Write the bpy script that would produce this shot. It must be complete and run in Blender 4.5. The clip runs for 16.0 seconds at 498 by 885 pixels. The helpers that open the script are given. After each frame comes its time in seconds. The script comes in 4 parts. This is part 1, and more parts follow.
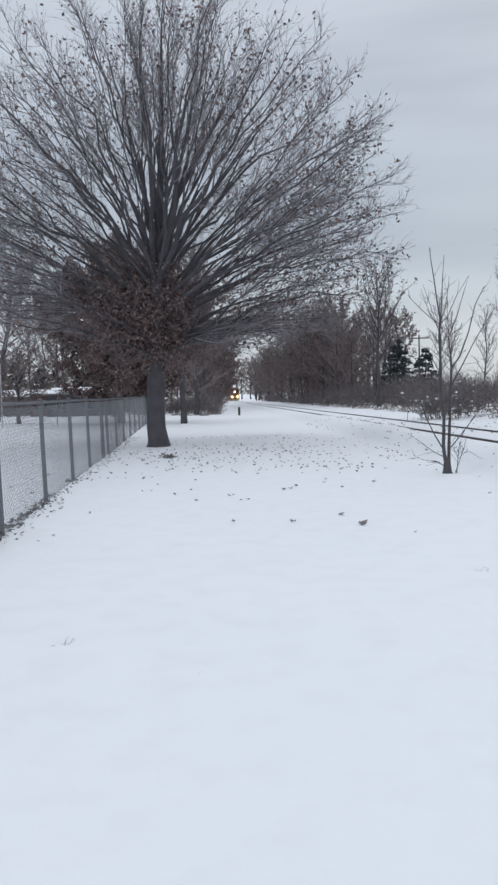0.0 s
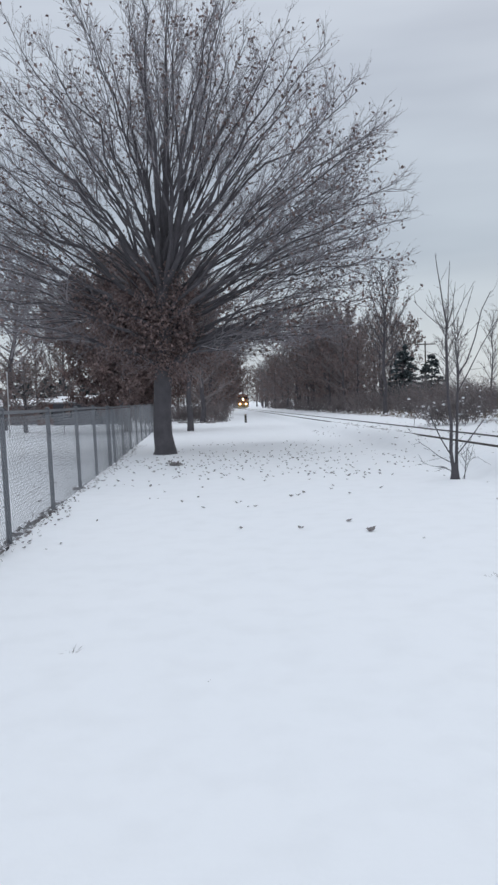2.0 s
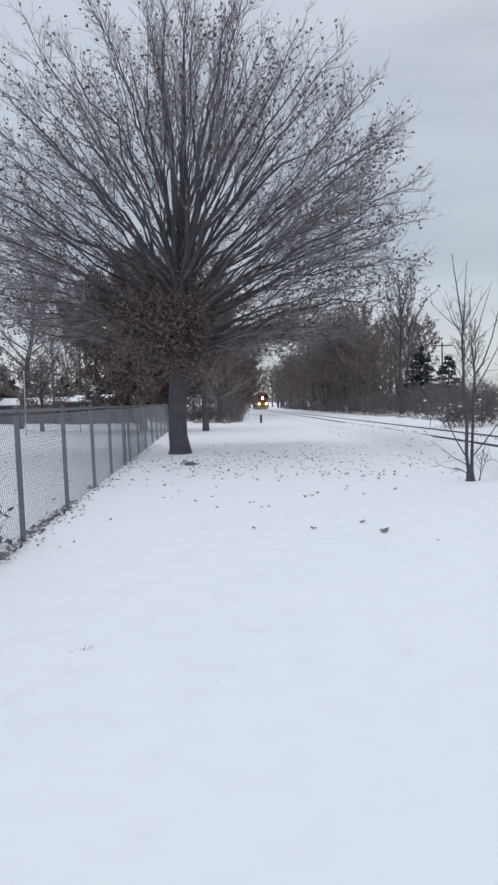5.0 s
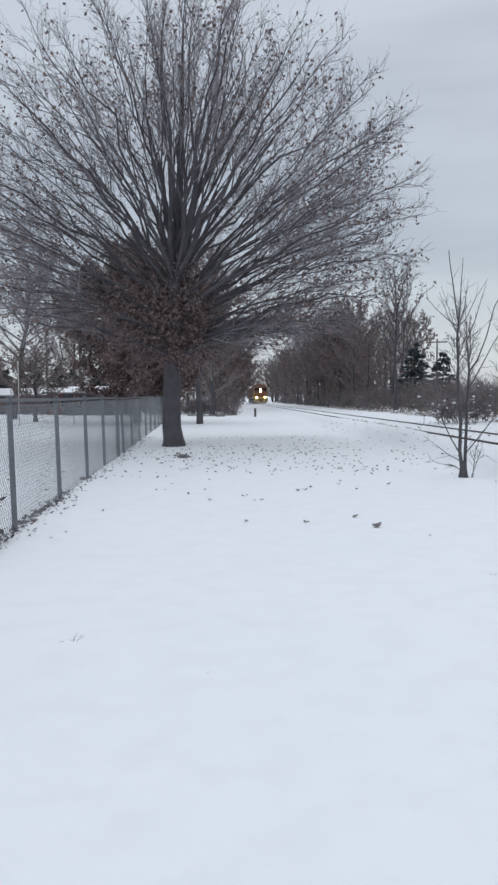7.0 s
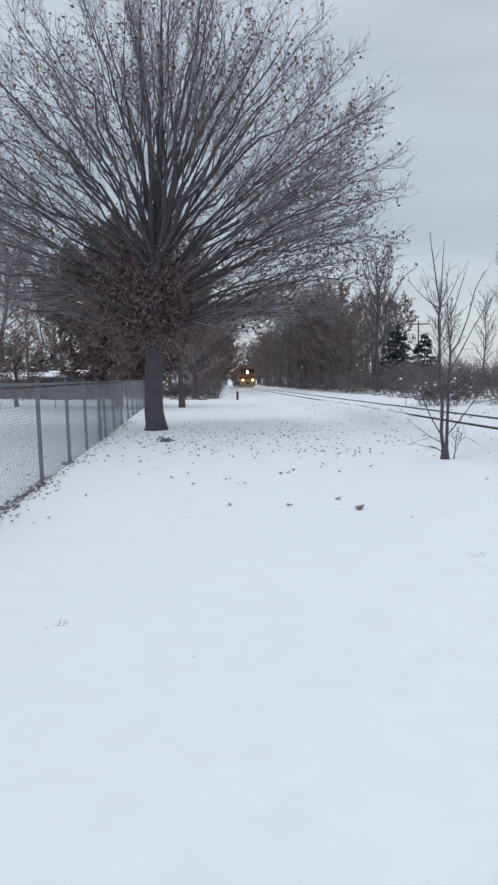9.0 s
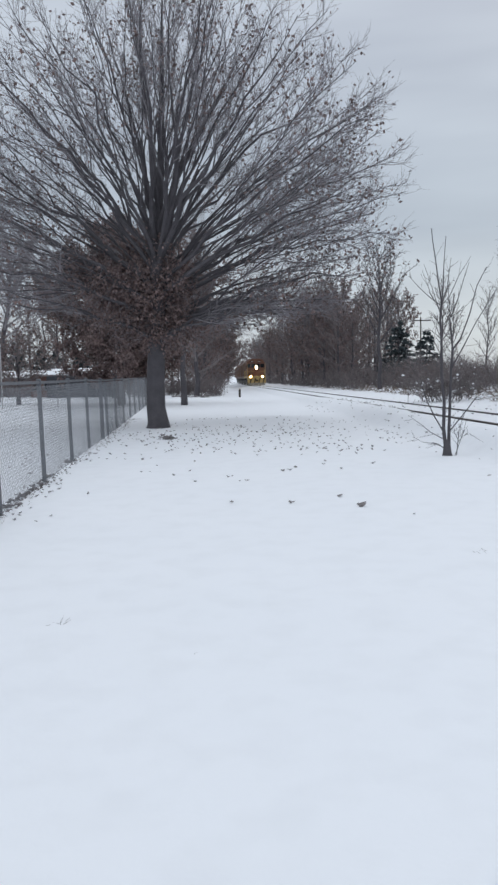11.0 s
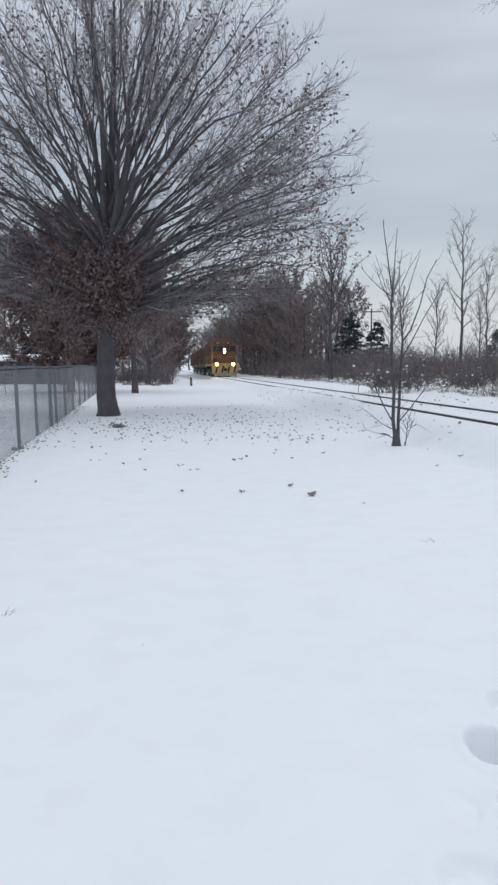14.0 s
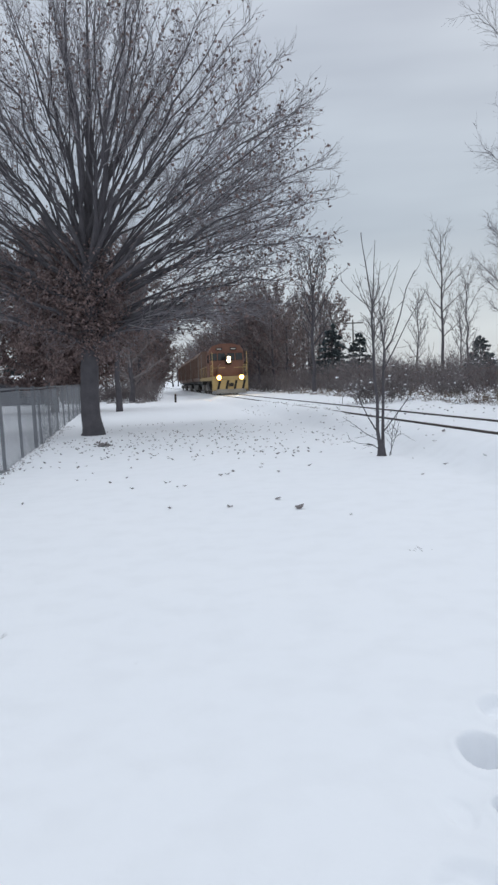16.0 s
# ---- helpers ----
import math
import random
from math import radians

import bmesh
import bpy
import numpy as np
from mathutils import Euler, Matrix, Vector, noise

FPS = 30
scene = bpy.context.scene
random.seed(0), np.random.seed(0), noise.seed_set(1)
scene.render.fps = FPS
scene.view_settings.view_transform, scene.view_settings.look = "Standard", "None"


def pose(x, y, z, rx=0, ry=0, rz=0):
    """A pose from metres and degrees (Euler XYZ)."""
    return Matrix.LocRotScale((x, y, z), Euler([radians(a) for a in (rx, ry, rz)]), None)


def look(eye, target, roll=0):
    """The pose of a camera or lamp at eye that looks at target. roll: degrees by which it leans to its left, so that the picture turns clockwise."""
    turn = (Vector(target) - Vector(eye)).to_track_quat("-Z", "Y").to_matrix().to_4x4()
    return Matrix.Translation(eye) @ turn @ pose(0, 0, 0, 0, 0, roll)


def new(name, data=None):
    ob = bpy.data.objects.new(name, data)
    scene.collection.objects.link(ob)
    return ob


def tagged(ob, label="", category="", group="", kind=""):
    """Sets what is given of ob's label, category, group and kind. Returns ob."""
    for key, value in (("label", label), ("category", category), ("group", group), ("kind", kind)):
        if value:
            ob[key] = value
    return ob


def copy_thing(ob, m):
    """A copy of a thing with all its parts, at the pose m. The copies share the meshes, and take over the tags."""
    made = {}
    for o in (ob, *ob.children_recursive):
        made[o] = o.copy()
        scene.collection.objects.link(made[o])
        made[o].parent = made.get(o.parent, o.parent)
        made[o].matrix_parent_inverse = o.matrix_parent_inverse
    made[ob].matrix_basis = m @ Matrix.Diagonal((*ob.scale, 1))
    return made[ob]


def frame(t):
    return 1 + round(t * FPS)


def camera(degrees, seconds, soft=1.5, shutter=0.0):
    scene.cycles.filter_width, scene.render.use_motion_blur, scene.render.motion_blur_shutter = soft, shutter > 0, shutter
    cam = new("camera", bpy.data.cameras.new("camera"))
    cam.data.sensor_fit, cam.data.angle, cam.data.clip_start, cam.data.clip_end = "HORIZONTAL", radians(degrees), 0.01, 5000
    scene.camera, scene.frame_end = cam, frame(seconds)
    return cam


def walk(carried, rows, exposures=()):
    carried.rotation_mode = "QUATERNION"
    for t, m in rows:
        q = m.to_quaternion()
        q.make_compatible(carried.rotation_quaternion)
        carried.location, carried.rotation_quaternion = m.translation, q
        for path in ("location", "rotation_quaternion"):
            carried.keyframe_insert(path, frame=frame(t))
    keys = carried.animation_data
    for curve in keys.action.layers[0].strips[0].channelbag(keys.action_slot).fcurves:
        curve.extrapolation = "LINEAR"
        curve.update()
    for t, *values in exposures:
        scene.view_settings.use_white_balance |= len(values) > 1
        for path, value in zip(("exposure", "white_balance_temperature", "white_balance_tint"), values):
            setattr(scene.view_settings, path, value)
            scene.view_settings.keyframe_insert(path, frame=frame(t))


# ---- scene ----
cam = camera(34.9, 16.0, soft=2.6)
PATH = [
    (0.0, look((-0.006, -0.1, 1.573), (-0.006, 1.896, 1.449), -1.4)),
    (0.5, look((0.007, -0.1, 1.568), (-0.031, 1.897, 1.471), -2.5)),
    (1.0, look((0.0, -0.101, 1.569), (-0.042, 1.896, 1.476), -2.7)),
    (1.5, look((0.0, -0.094, 1.565), (-0.046, 1.904, 1.482), -2.9)),
    (2.0, look((-0.012, -0.086, 1.565), (-0.028, 1.911, 1.46), -1.8)),
    (2.5, look((-0.004, -0.064, 1.562), (-0.013, 1.934, 1.483), -1.6)),
    (3.0, look((0.002, -0.108, 1.574), (-0.047, 1.891, 1.526), -2.5)),
    (3.5, look((-0.013, -0.112, 1.575), (-0.073, 1.887, 1.545), -1.5)),
    (4.0, look((0.002, -0.096, 1.561), (-0.06, 1.901, 1.473), -1.8)),
    (4.5, look((0.005, -0.089, 1.557), (-0.056, 1.909, 1.488), -1.6)),
    (5.0, look((0.01, -0.075, 1.559), (-0.045, 1.921, 1.456), -1.4)),
    (7.5, look((0.011, -0.058, 1.546), (-0.028, 1.938, 1.417), -0.5)),
    (8.0, look((0.015, -0.066, 1.551), (-0.016, 1.929, 1.403), -0.8)),
    (8.5, look((0.014, -0.055, 1.552), (0.003, 1.939, 1.397), -1.0)),
    (9.0, look((0.007, -0.058, 1.554), (0.011, 1.935, 1.392), -0.9)),
    (11.5, look((0.019, -0.061, 1.556), (0.016, 1.932, 1.387), -1.2)),
    (12.0, look((0.013, -0.032, 1.553), (0.014, 1.961, 1.385), -1.2)),
    (12.5, look((0.005, -0.064, 1.549), (0.019, 1.928, 1.371), -1.2)),
    (13.0, look((0.021, -0.064, 1.556), (0.078, 1.928, 1.389), -1.1)),
    (13.5, look((0.019, -0.022, 1.553), (0.103, 1.97, 1.399), 0.3)),
    (14.0, look((0.02, -0.022, 1.552), (0.14, 1.964, 1.354), -0.4)),
    (14.5, look((0.032, -0.032, 1.558), (0.192, 1.955, 1.396), -1.2)),
    (15.0, look((0.053, -0.048, 1.568), (0.226, 1.941, 1.443), -3.4)),
    (15.5, look((0.031, -0.064, 1.566), (0.206, 1.923, 1.418), -2.2)),
    (16.0, look((0.022, -0.056, 1.562), (0.178, 1.931, 1.399), -2.2)),
]
walk(cam, PATH)

# ---- sky and light: a closed winter overcast ----
world = bpy.data.worlds.new("overcast")
scene.world = world
world.use_nodes = True
wt = world.node_tree
wt.nodes.clear()


def wnode(kind, **kw):
    n = wt.nodes.new(kind)
    for k, v in kw.items():
        n.inputs[k].default_value = v
    return n


w_out = wnode("ShaderNodeOutputWorld")
w_sky = wnode("ShaderNodeTexSky")
w_sky.sky_type, w_sky.sun_disc = "NISHITA", False
w_sky.sun_elevation, w_sky.sun_rotation = radians(31), radians(33)
w_bg1 = wnode("ShaderNodeBackground", Strength=0.06)
w_bg2 = wnode("ShaderNodeBackground", Strength=1.05)
w_mix = wnode("ShaderNodeMixShader", Fac=0.93)
w_tc = wnode("ShaderNodeTexCoord")
w_map = wnode("ShaderNodeMapping", Scale=(1.6, 1.6, 9.0))
w_noise = wnode("ShaderNodeTexNoise", Scale=1.5, Detail=3.0, Roughness=0.45)
w_sep = wnode("ShaderNodeSeparateXYZ")
w_ramp = wnode("ShaderNodeValToRGB")
cr = w_ramp.color_ramp
cr.elements[0].position, cr.elements[0].color = 0.0, (0.60, 0.645, 0.69, 1)
cr.elements[1].position, cr.elements[1].color = 1.0, (1.05, 1.10, 1.20, 1)
for p, c in ((0.06, (0.60, 0.645, 0.695, 1)), (0.11, (0.55, 0.60, 0.665, 1)), (0.17, (0.455, 0.51, 0.59, 1)), (0.25, (0.51, 0.565, 0.65, 1)), (0.44, (0.60, 0.645, 0.735, 1)), (0.65, (0.80, 0.85, 0.94, 1))):
    e = cr.elements.new(p)
    e.color = c
w_cloud = wnode("ShaderNodeValToRGB")
w_cloud.color_ramp.elements[0].position, w_cloud.color_ramp.elements[0].color = 0.3, (0.84, 0.855, 0.865, 1)
w_cloud.color_ramp.elements[1].position, w_cloud.color_ramp.elements[1].color = 0.7, (1.085, 1.10, 1.078, 1)
w_mul = wt.nodes.new("ShaderNodeMix")
w_mul.data_type, w_mul.blend_type = "RGBA", "MULTIPLY"
w_mul.inputs[0].default_value = 1.0
wl = wt.links.new
wl(w_tc.outputs["Generated"], w_sep.inputs[0])
wl(w_tc.outputs["Generated"], w_map.inputs[0])
wl(w_map.outputs[0], w_noise.inputs["Vector"])
wl(w_sep.outputs["Z"], w_ramp.inputs[0])
wl(w_noise.outputs[0], w_cloud.inputs[0])
wl(w_ramp.outputs[0], w_mul.inputs[6])
wl(w_cloud.outputs[0], w_mul.inputs[7])
wl(w_mul.outputs[2], w_bg2.inputs[0])
wl(w_sky.outputs[0], w_bg1.inputs[0])
wl(w_bg1.outputs[0], w_mix.inputs[1])
wl(w_bg2.outputs[0], w_mix.inputs[2])
wl(w_mix.outputs[0], w_out.inputs[0])

sun = new("sun", bpy.data.lights.new("sun", "SUN"))
sun.data.energy, sun.data.angle, sun.data.color = 0.35, radians(25), (1.0, 0.97, 0.93)
sun.matrix_basis = look((22, 34, 24), (0, 0, 0))
scene.view_settings.exposure = 0.0
HEADLIGHT = 160.0

# ---- materials ----


def material(name, color, rough=0.8, metal=0.0, vary=0.25, scale=6.0, fine=60.0, bump=0.0, bump_scale=40.0, tint=None, island=0.0, emit=0.0, spec=0.3):
    """A surface with two scales of variation: broad stains towards tint and a fine grain."""
    m = bpy.data.materials.new(name)
    m.use_nodes = True
    nt = m.node_tree
    b = nt.nodes["Principled BSDF"]
    b.inputs["Roughness"].default_value, b.inputs["Metallic"].default_value = rough, metal
    b.inputs["Specular IOR Level"].default_value = spec
    tc = nt.nodes.new("ShaderNodeTexCoord")
    n1, n2 = nt.nodes.new("ShaderNodeTexNoise"), nt.nodes.new("ShaderNodeTexNoise")
    n1.inputs["Scale"].default_value, n1.inputs["Detail"].default_value = scale, 4
    n2.inputs["Scale"].default_value, n2.inputs["Detail"].default_value = fine, 2
    tint = tint or [c * 0.55 for c in color]
    mix1, mix2 = nt.nodes.new("ShaderNodeMix"), nt.nodes.new("ShaderNodeMix")
    for mx in (mix1, mix2):
        mx.data_type = "RGBA"
    ramp = nt.nodes.new("ShaderNodeMapRange")
    ramp.inputs[1].default_value, ramp.inputs[2].default_value = 0.35, 0.7
    ramp.inputs[4].default_value = min(1.0, vary * 2)
    mix1.inputs[6].default_value, mix1.inputs[7].default_value = (*color, 1), (*tint, 1)
    mix2.inputs[7].default_value = (*[c * 0.7 for c in color], 1)
    r2 = nt.nodes.new("ShaderNodeMapRange")
    r2.inputs[1].default_value, r2.inputs[2].default_value, r2.inputs[4].default_value = 0.45, 0.75, vary
    link = nt.links.new
    link(tc.outputs["Object"], n1.inputs["Vector"])
    link(tc.outputs["Object"], n2.inputs["Vector"])
    link(n1.outputs[0], ramp.inputs[0])
    link(n2.outputs[0], r2.inputs[0])
    link(ramp.outputs[0], mix1.inputs[0])
    link(mix1.outputs[2], mix2.inputs[6])
    link(r2.outputs[0], mix2.inputs[0])
    last = mix2.outputs[2]
    if island:
        geo = nt.nodes.new("ShaderNodeNewGeometry")
        hsv = nt.nodes.new("ShaderNodeHueSaturation")
        mr = nt.nodes.new("ShaderNodeMapRange")
        mr.inputs[3].default_value, mr.inputs[4].default_value = 1 - island, 1 + island
        link(geo.outputs["Random Per Island"], mr.inputs[0])
        link(mr.outputs[0], hsv.inputs["Value"])
        link(last, hsv.inputs["Color"])
        last = hsv.outputs[0]
    link(last, b.inputs["Base Color"])
    if bump:
        bp, n3 = nt.nodes.new("ShaderNodeBump"), nt.nodes.new("ShaderNodeTexNoise")
        n3.inputs["Scale"].default_value, n3.inputs["Detail"].default_value = bump_scale, 5
        bp.inputs["Strength"].default_value, bp.inputs["Distance"].default_value = bump, 0.02
        link(tc.outputs["Object"], n3.inputs["Vector"])
        link(n3.outputs[0], bp.inputs["Height"])
        link(bp.outputs[0], b.inputs["Normal"])
    if emit:
        b.inputs["Emission Color"].default_value = (*color, 1)
        b.inputs["Emission Strength"].default_value = emit
    return m


SNOW = material("snow", (0.862, 0.88, 0.91), 0.75, vary=0.12, scale=0.35, fine=3.0, bump=0.25, bump_scale=9.0, tint=(0.80, 0.83, 0.87), spec=0.15)
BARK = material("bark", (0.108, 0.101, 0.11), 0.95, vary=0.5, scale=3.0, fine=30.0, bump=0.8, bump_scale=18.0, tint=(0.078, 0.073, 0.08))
# twig colour lifted: the pale veil of haze is put into it
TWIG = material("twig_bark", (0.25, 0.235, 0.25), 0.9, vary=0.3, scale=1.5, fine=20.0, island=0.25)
GREY_TWIG = material("grey_twig", (0.205, 0.192, 0.197), 0.9, vary=0.3, scale=0.6, fine=8.0, island=0.3)
BROWN_TWIG = material("brown_twig", (0.215, 0.19, 0.19), 0.9, vary=0.35, scale=0.5, fine=8.0, island=0.35)
# both leaf colours are lightened towards grey, with the haze painted in
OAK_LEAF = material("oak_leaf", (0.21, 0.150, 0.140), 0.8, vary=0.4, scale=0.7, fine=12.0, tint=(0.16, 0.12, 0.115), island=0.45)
DEAD_LEAF = material("dead_leaf", (0.27, 0.25, 0.25), 0.85, vary=0.4, scale=2.0, fine=30.0, island=0.4)
NEEDLE = material("needles", (0.085, 0.105, 0.11), 0.8, vary=0.4, scale=0.8, fine=10.0, tint=(0.05, 0.065, 0.07), island=0.4)
GALV = material("galvanised_steel", (0.145, 0.152, 0.168), 0.55, metal=0.3, vary=0.3, scale=4.0, fine=60.0, bump=0.1)
WIRE = material("zinc_wire", (0.25, 0.26, 0.28), 0.5, metal=0.5, vary=0.3, scale=1.0, fine=20.0)
RUST = material("rusty_rail", (0.085, 0.07, 0.064), 0.7, metal=0.4, vary=0.4, scale=2.0, fine=40.0)
TIE = material("creosoted_tie", (0.07, 0.06, 0.052), 0.9, vary=0.4, scale=2.0, fine=30.0)
PRINT_GREY = material("print_grey", (0.74, 0.755, 0.79), 0.5, vary=0.4, scale=9.0, fine=60.0, tint=(0.58, 0.59, 0.62), bump=0.4)
DARK_LEAF = material("dark_leaf", (0.12, 0.12, 0.13), 0.7, vary=0.3, scale=3.0, fine=30.0, island=0.4)
DRY_GRASS = material("dry_grass", (0.21, 0.165, 0.135), 0.9, vary=0.3, scale=0.8, fine=10.0, island=0.4)

# ---- mesh building ----


class Shape:
    """Vertices and faces of one mesh."""

    def __init__(self):
        self.v, self.f = [], []

    def tube(self, pts, radii, sides=4, cap=False):
        base, n = len(self.v), len(pts)
        side = None
        for i, p in enumerate(pts):
            d = (pts[min(i + 1, n - 1)] - pts[max(i - 1, 0)])
            d = d.normalized() if d.length > 1e-9 else Vector((0, 0, 1))
            if side is None:
                side = d.cross(Vector((0.3, 0.9, 0.1)) if abs(d.y) < 0.9 else Vector((1, 0, 0))).normalized()
            else:
                side = (side - d * side.dot(d)).normalized()
            up = d.cross(side)
            r = radii[i]
            for k in range(sides):
                a = 2 * math.pi * k / sides
                q = p + side * (r * math.cos(a)) + up * (r * math.sin(a))
                self.v.append((q.x, q.y, q.z))
        for i in range(n - 1):
            for k in range(sides):
                a, b = base + i * sides + k, base + i * sides + (k + 1) % sides
                self.f.append((a, b, b + sides, a + sides))
        if cap:
            self.f.append(tuple(range(base + sides - 1, base - 1, -1)))
            self.f.append(tuple(range(base + (n - 1) * sides, base + n * sides)))
        return self

    def rod(self, a, b, r, sides=6):
        return self.tube([Vector(a), Vector(b)], [r, r], sides, True)

    def box(self, c, size, m=None, bevel=0.0):
        """A box at c, with its twelve edges cut back by bevel."""
        x, y, z = (s / 2 for s in size)
        base = len(self.v)
        if bevel <= 0:
            pts = [(sx * x, sy * y, sz * z) for sz in (-1, 1) for sy in (-1, 1) for sx in (-1, 1)]
            faces = [(0, 2, 3, 1), (4, 5, 7, 6), (0, 1, 5, 4), (2, 6, 7, 3), (0, 4, 6, 2), (1, 3, 7, 5)]
        else:
            w = bevel
            pts, idx = [], {}
            for sx in (-1, 1):
                for sy in (-1, 1):
                    for sz in (-1, 1):
                        for ax in range(3):
                            q = [sx * (x - w), sy * (y - w), sz * (z - w)]
                            q[ax] = (sx * x, sy * y, sz * z)[ax]
                            idx[sx, sy, sz, ax] = len(pts)
                            pts.append(tuple(q))
            faces = []
            for ax in range(3):
                o = [k for k in range(3) if k != ax]
                for s in (-1, 1):
                    quad = []
                    for a, b in ((-1, -1), (1, -1), (1, 1), (-1, 1)):
                        sg = [0, 0, 0]
                        sg[ax], sg[o[0]], sg[o[1]] = s, a, b
                        quad.append(idx[(*sg, ax)])
                    faces.append(tuple(quad))
                    for a in (-1, 1):
                        sg1, sg2 = [0, 0, 0], [0, 0, 0]
                        sg1[o[0]], sg1[o[1]], sg1[ax] = s, a, -1
                        sg2[o[0]], sg2[o[1]], sg2[ax] = s, a, 1
                        faces.append((idx[(*sg1, o[0])], idx[(*sg2, o[0])], idx[(*sg2, o[1])], idx[(*sg1, o[1])]))
            for sx in (-1, 1):
                for sy in (-1, 1):
                    for sz in (-1, 1):
                        faces.append(tuple(idx[sx, sy, sz, k] for k in range(3)))
        c = Vector(c)
        for q in pts:
            q = Vector(q)
            if m is not None:
                q = m @ q
            self.v.append(tuple(q + c))
        self.f += [tuple(base + i for i in f) for f in faces]
        return self

    def prism(self, outline, depth, m):
        """An outline in x, z swept along y by depth, at the pose m."""
        base, n = len(self.v), len(outline)
        for y in (0, depth):
            for x, z in outline:
                self.v.append(tuple(m @ Vector((x, y, z))))
        for k in range(n):
            self.f.append((base + k, base + (k + 1) % n, base + n + (k + 1) % n, base + n + k))
        self.f.append(tuple(range(base + n - 1, base - 1, -1)))
        self.f.append(tuple(range(base + n, base + 2 * n)))
        return self

    def leaf(self, p, along, across, size, curl=0.35):
        """A curled dry leaf of four facets with a lobed tip."""
        n = along.cross(across).normalized()
        base = len(self.v)
        a, b = along * size, across * size * 0.38
        for q in (p, p + a * 0.45 + b + n * size * curl * 0.5, p + a * 0.5 - n * size * curl * 0.2, p + a * 0.45 - b + n * size * curl * 0.45, p + a + n * size * curl):
            self.v.append((q.x, q.y, q.z))
        self.f += [(base, base + 1, base + 2), (base, base + 2, base + 3), (base + 1, base + 4, base + 2), (base + 2, base + 4, base + 3)]
        return self

    def mesh(self, name, mat, smooth=False):
        me = bpy.data.meshes.new(name)
        me.from_pydata(self.v, [], self.f)
        me.materials.append(mat)
        bm = bmesh.new()
        bm.from_mesh(me)
        if len(bm.faces) < 20000:
            bmesh.ops.recalc_face_normals(bm, faces=bm.faces)
            bm.to_mesh(me)
        bm.free()
        if smooth:
            me.polygons.foreach_set("use_smooth", [True] * len(me.polygons))
        me.update()
        return me


def thing(name, label, category, at=(0, 0, 0), rz=0, group="", kind=""):
    ob = new(name)
    ob.empty_display_size = 0.2
    ob.matrix_basis = pose(*at, 0, 0, rz)
    return tagged(ob, label, category, group, kind)


def part(name, shape, mat, parent, label="", smooth=False, kind=""):
    ob = new(name, shape.mesh(name, mat, smooth))
    ob.parent = parent
    return tagged(ob, label, kind=kind)


def single(name, shape, mat, label, category="", at=(0, 0, 0), rz=0, smooth=False, kind="", group=""):
    ob = new(name, shape.mesh(name, mat, smooth))
    ob.matrix_basis = pose(*at, 0, 0, rz)
    return tagged(ob, label, category, group, kind)


def rail_height(y):
    return 0.533 - 0.0053 * max(y, -10.0)


def track_x(y):
    return 6.66 - 0.0414 * y


def smooth01(a):
    a = min(1.0, max(0.0, a))
    return a * a * (3 - 2 * a)


PRINTS = [(1.172, 2.985, 0.094, 0.155, 8, 0.155), (1.14, 2.56, 0.085, 0.09, 5, 0.12), (0.83, 2.13, 0.13, 0.17, 0, 0.04), (1.40, 3.36, 0.095, 0.15, 10, 0.05), (0.93, 2.56, 0.06, 0.12, 0, 0.012), (1.62, 2.75, 0.08, 0.12, 0, 0.12)]


def ground_height(x, y):
    far = -0.0058 * max(0.0, min(y, 420) - 48)
    z = far
    off = abs(x - track_x(y))
    if -60 < y < 420:
        bed = rail_height(y) - 0.04
        right = x - track_x(y)
        if right < 0:
            k = 1 - smooth01((off - 1.15) / 0.95)
        else:
            k = 1 - smooth01((right - 9.0) / 30.0)
            bed += 0.25 * smooth01((right - 2.6) / 3.5)
        z = z * (1 - k) + bed * k
    p = Vector((x * 0.35, y * 0.35, 0))
    if off > 1.2:
        z += 0.035 * noise.noise(p) * smooth01((math.hypot(x, y) - 1) / 8) + 0.012 * noise.noise(p * 4.1)
    z += 0.004 * noise.noise(Vector((x * 6, y * 6, 3)))
    if 23 < y < 44:
        z += (0.042 + 0.02 * noise.noise(Vector((y * 0.9, 3, 1)))) * math.exp(-((x - track_x(y) + 0.80) / 0.28) ** 2) * smooth01((y - 23) / 2) * smooth01((44 - y) / 2)
    z += 0.13 * math.exp(-((x - 0.9) / 1.8) ** 2 - ((y - 27.5) / 1.1) ** 2)
    z += 0.75 * math.exp(-((x + 3.3) / 1.6) ** 2 - ((y - 84) / 4.0) ** 2)
    if abs(x - 1.2) < 0.85 and 1.5 < y < 4:
        for px, py, wx, wy, turn, deep in PRINTS:
            c, s = math.cos(radians(turn)), math.sin(radians(turn))
            u, v = ((x - px) * c - (y - py) * s) / wx, ((x - px) * s + (y - py) * c) / wy
            r = math.hypot(u, v)
            z -= deep * (1 - smooth01((r - 0.62) / (0.28 + 0.32 * smooth01(v + 0.3)))) * (1 + 0.25 * noise.noise(Vector((x * 22, y * 22, 5))))
            z += 0.05 * deep * math.exp(-((r - 1.25) / 0.25) ** 2)
    return z

# ---- the ground ----


def graded(stops):
    """Grid lines from stops of (from, to, step)."""
    out = []
    for a, b, s in stops:
        n = max(1, round((b - a) / s))
        out += [a + (b - a) * i / n for i in range(n)]
    return out + [stops[-1][1]]


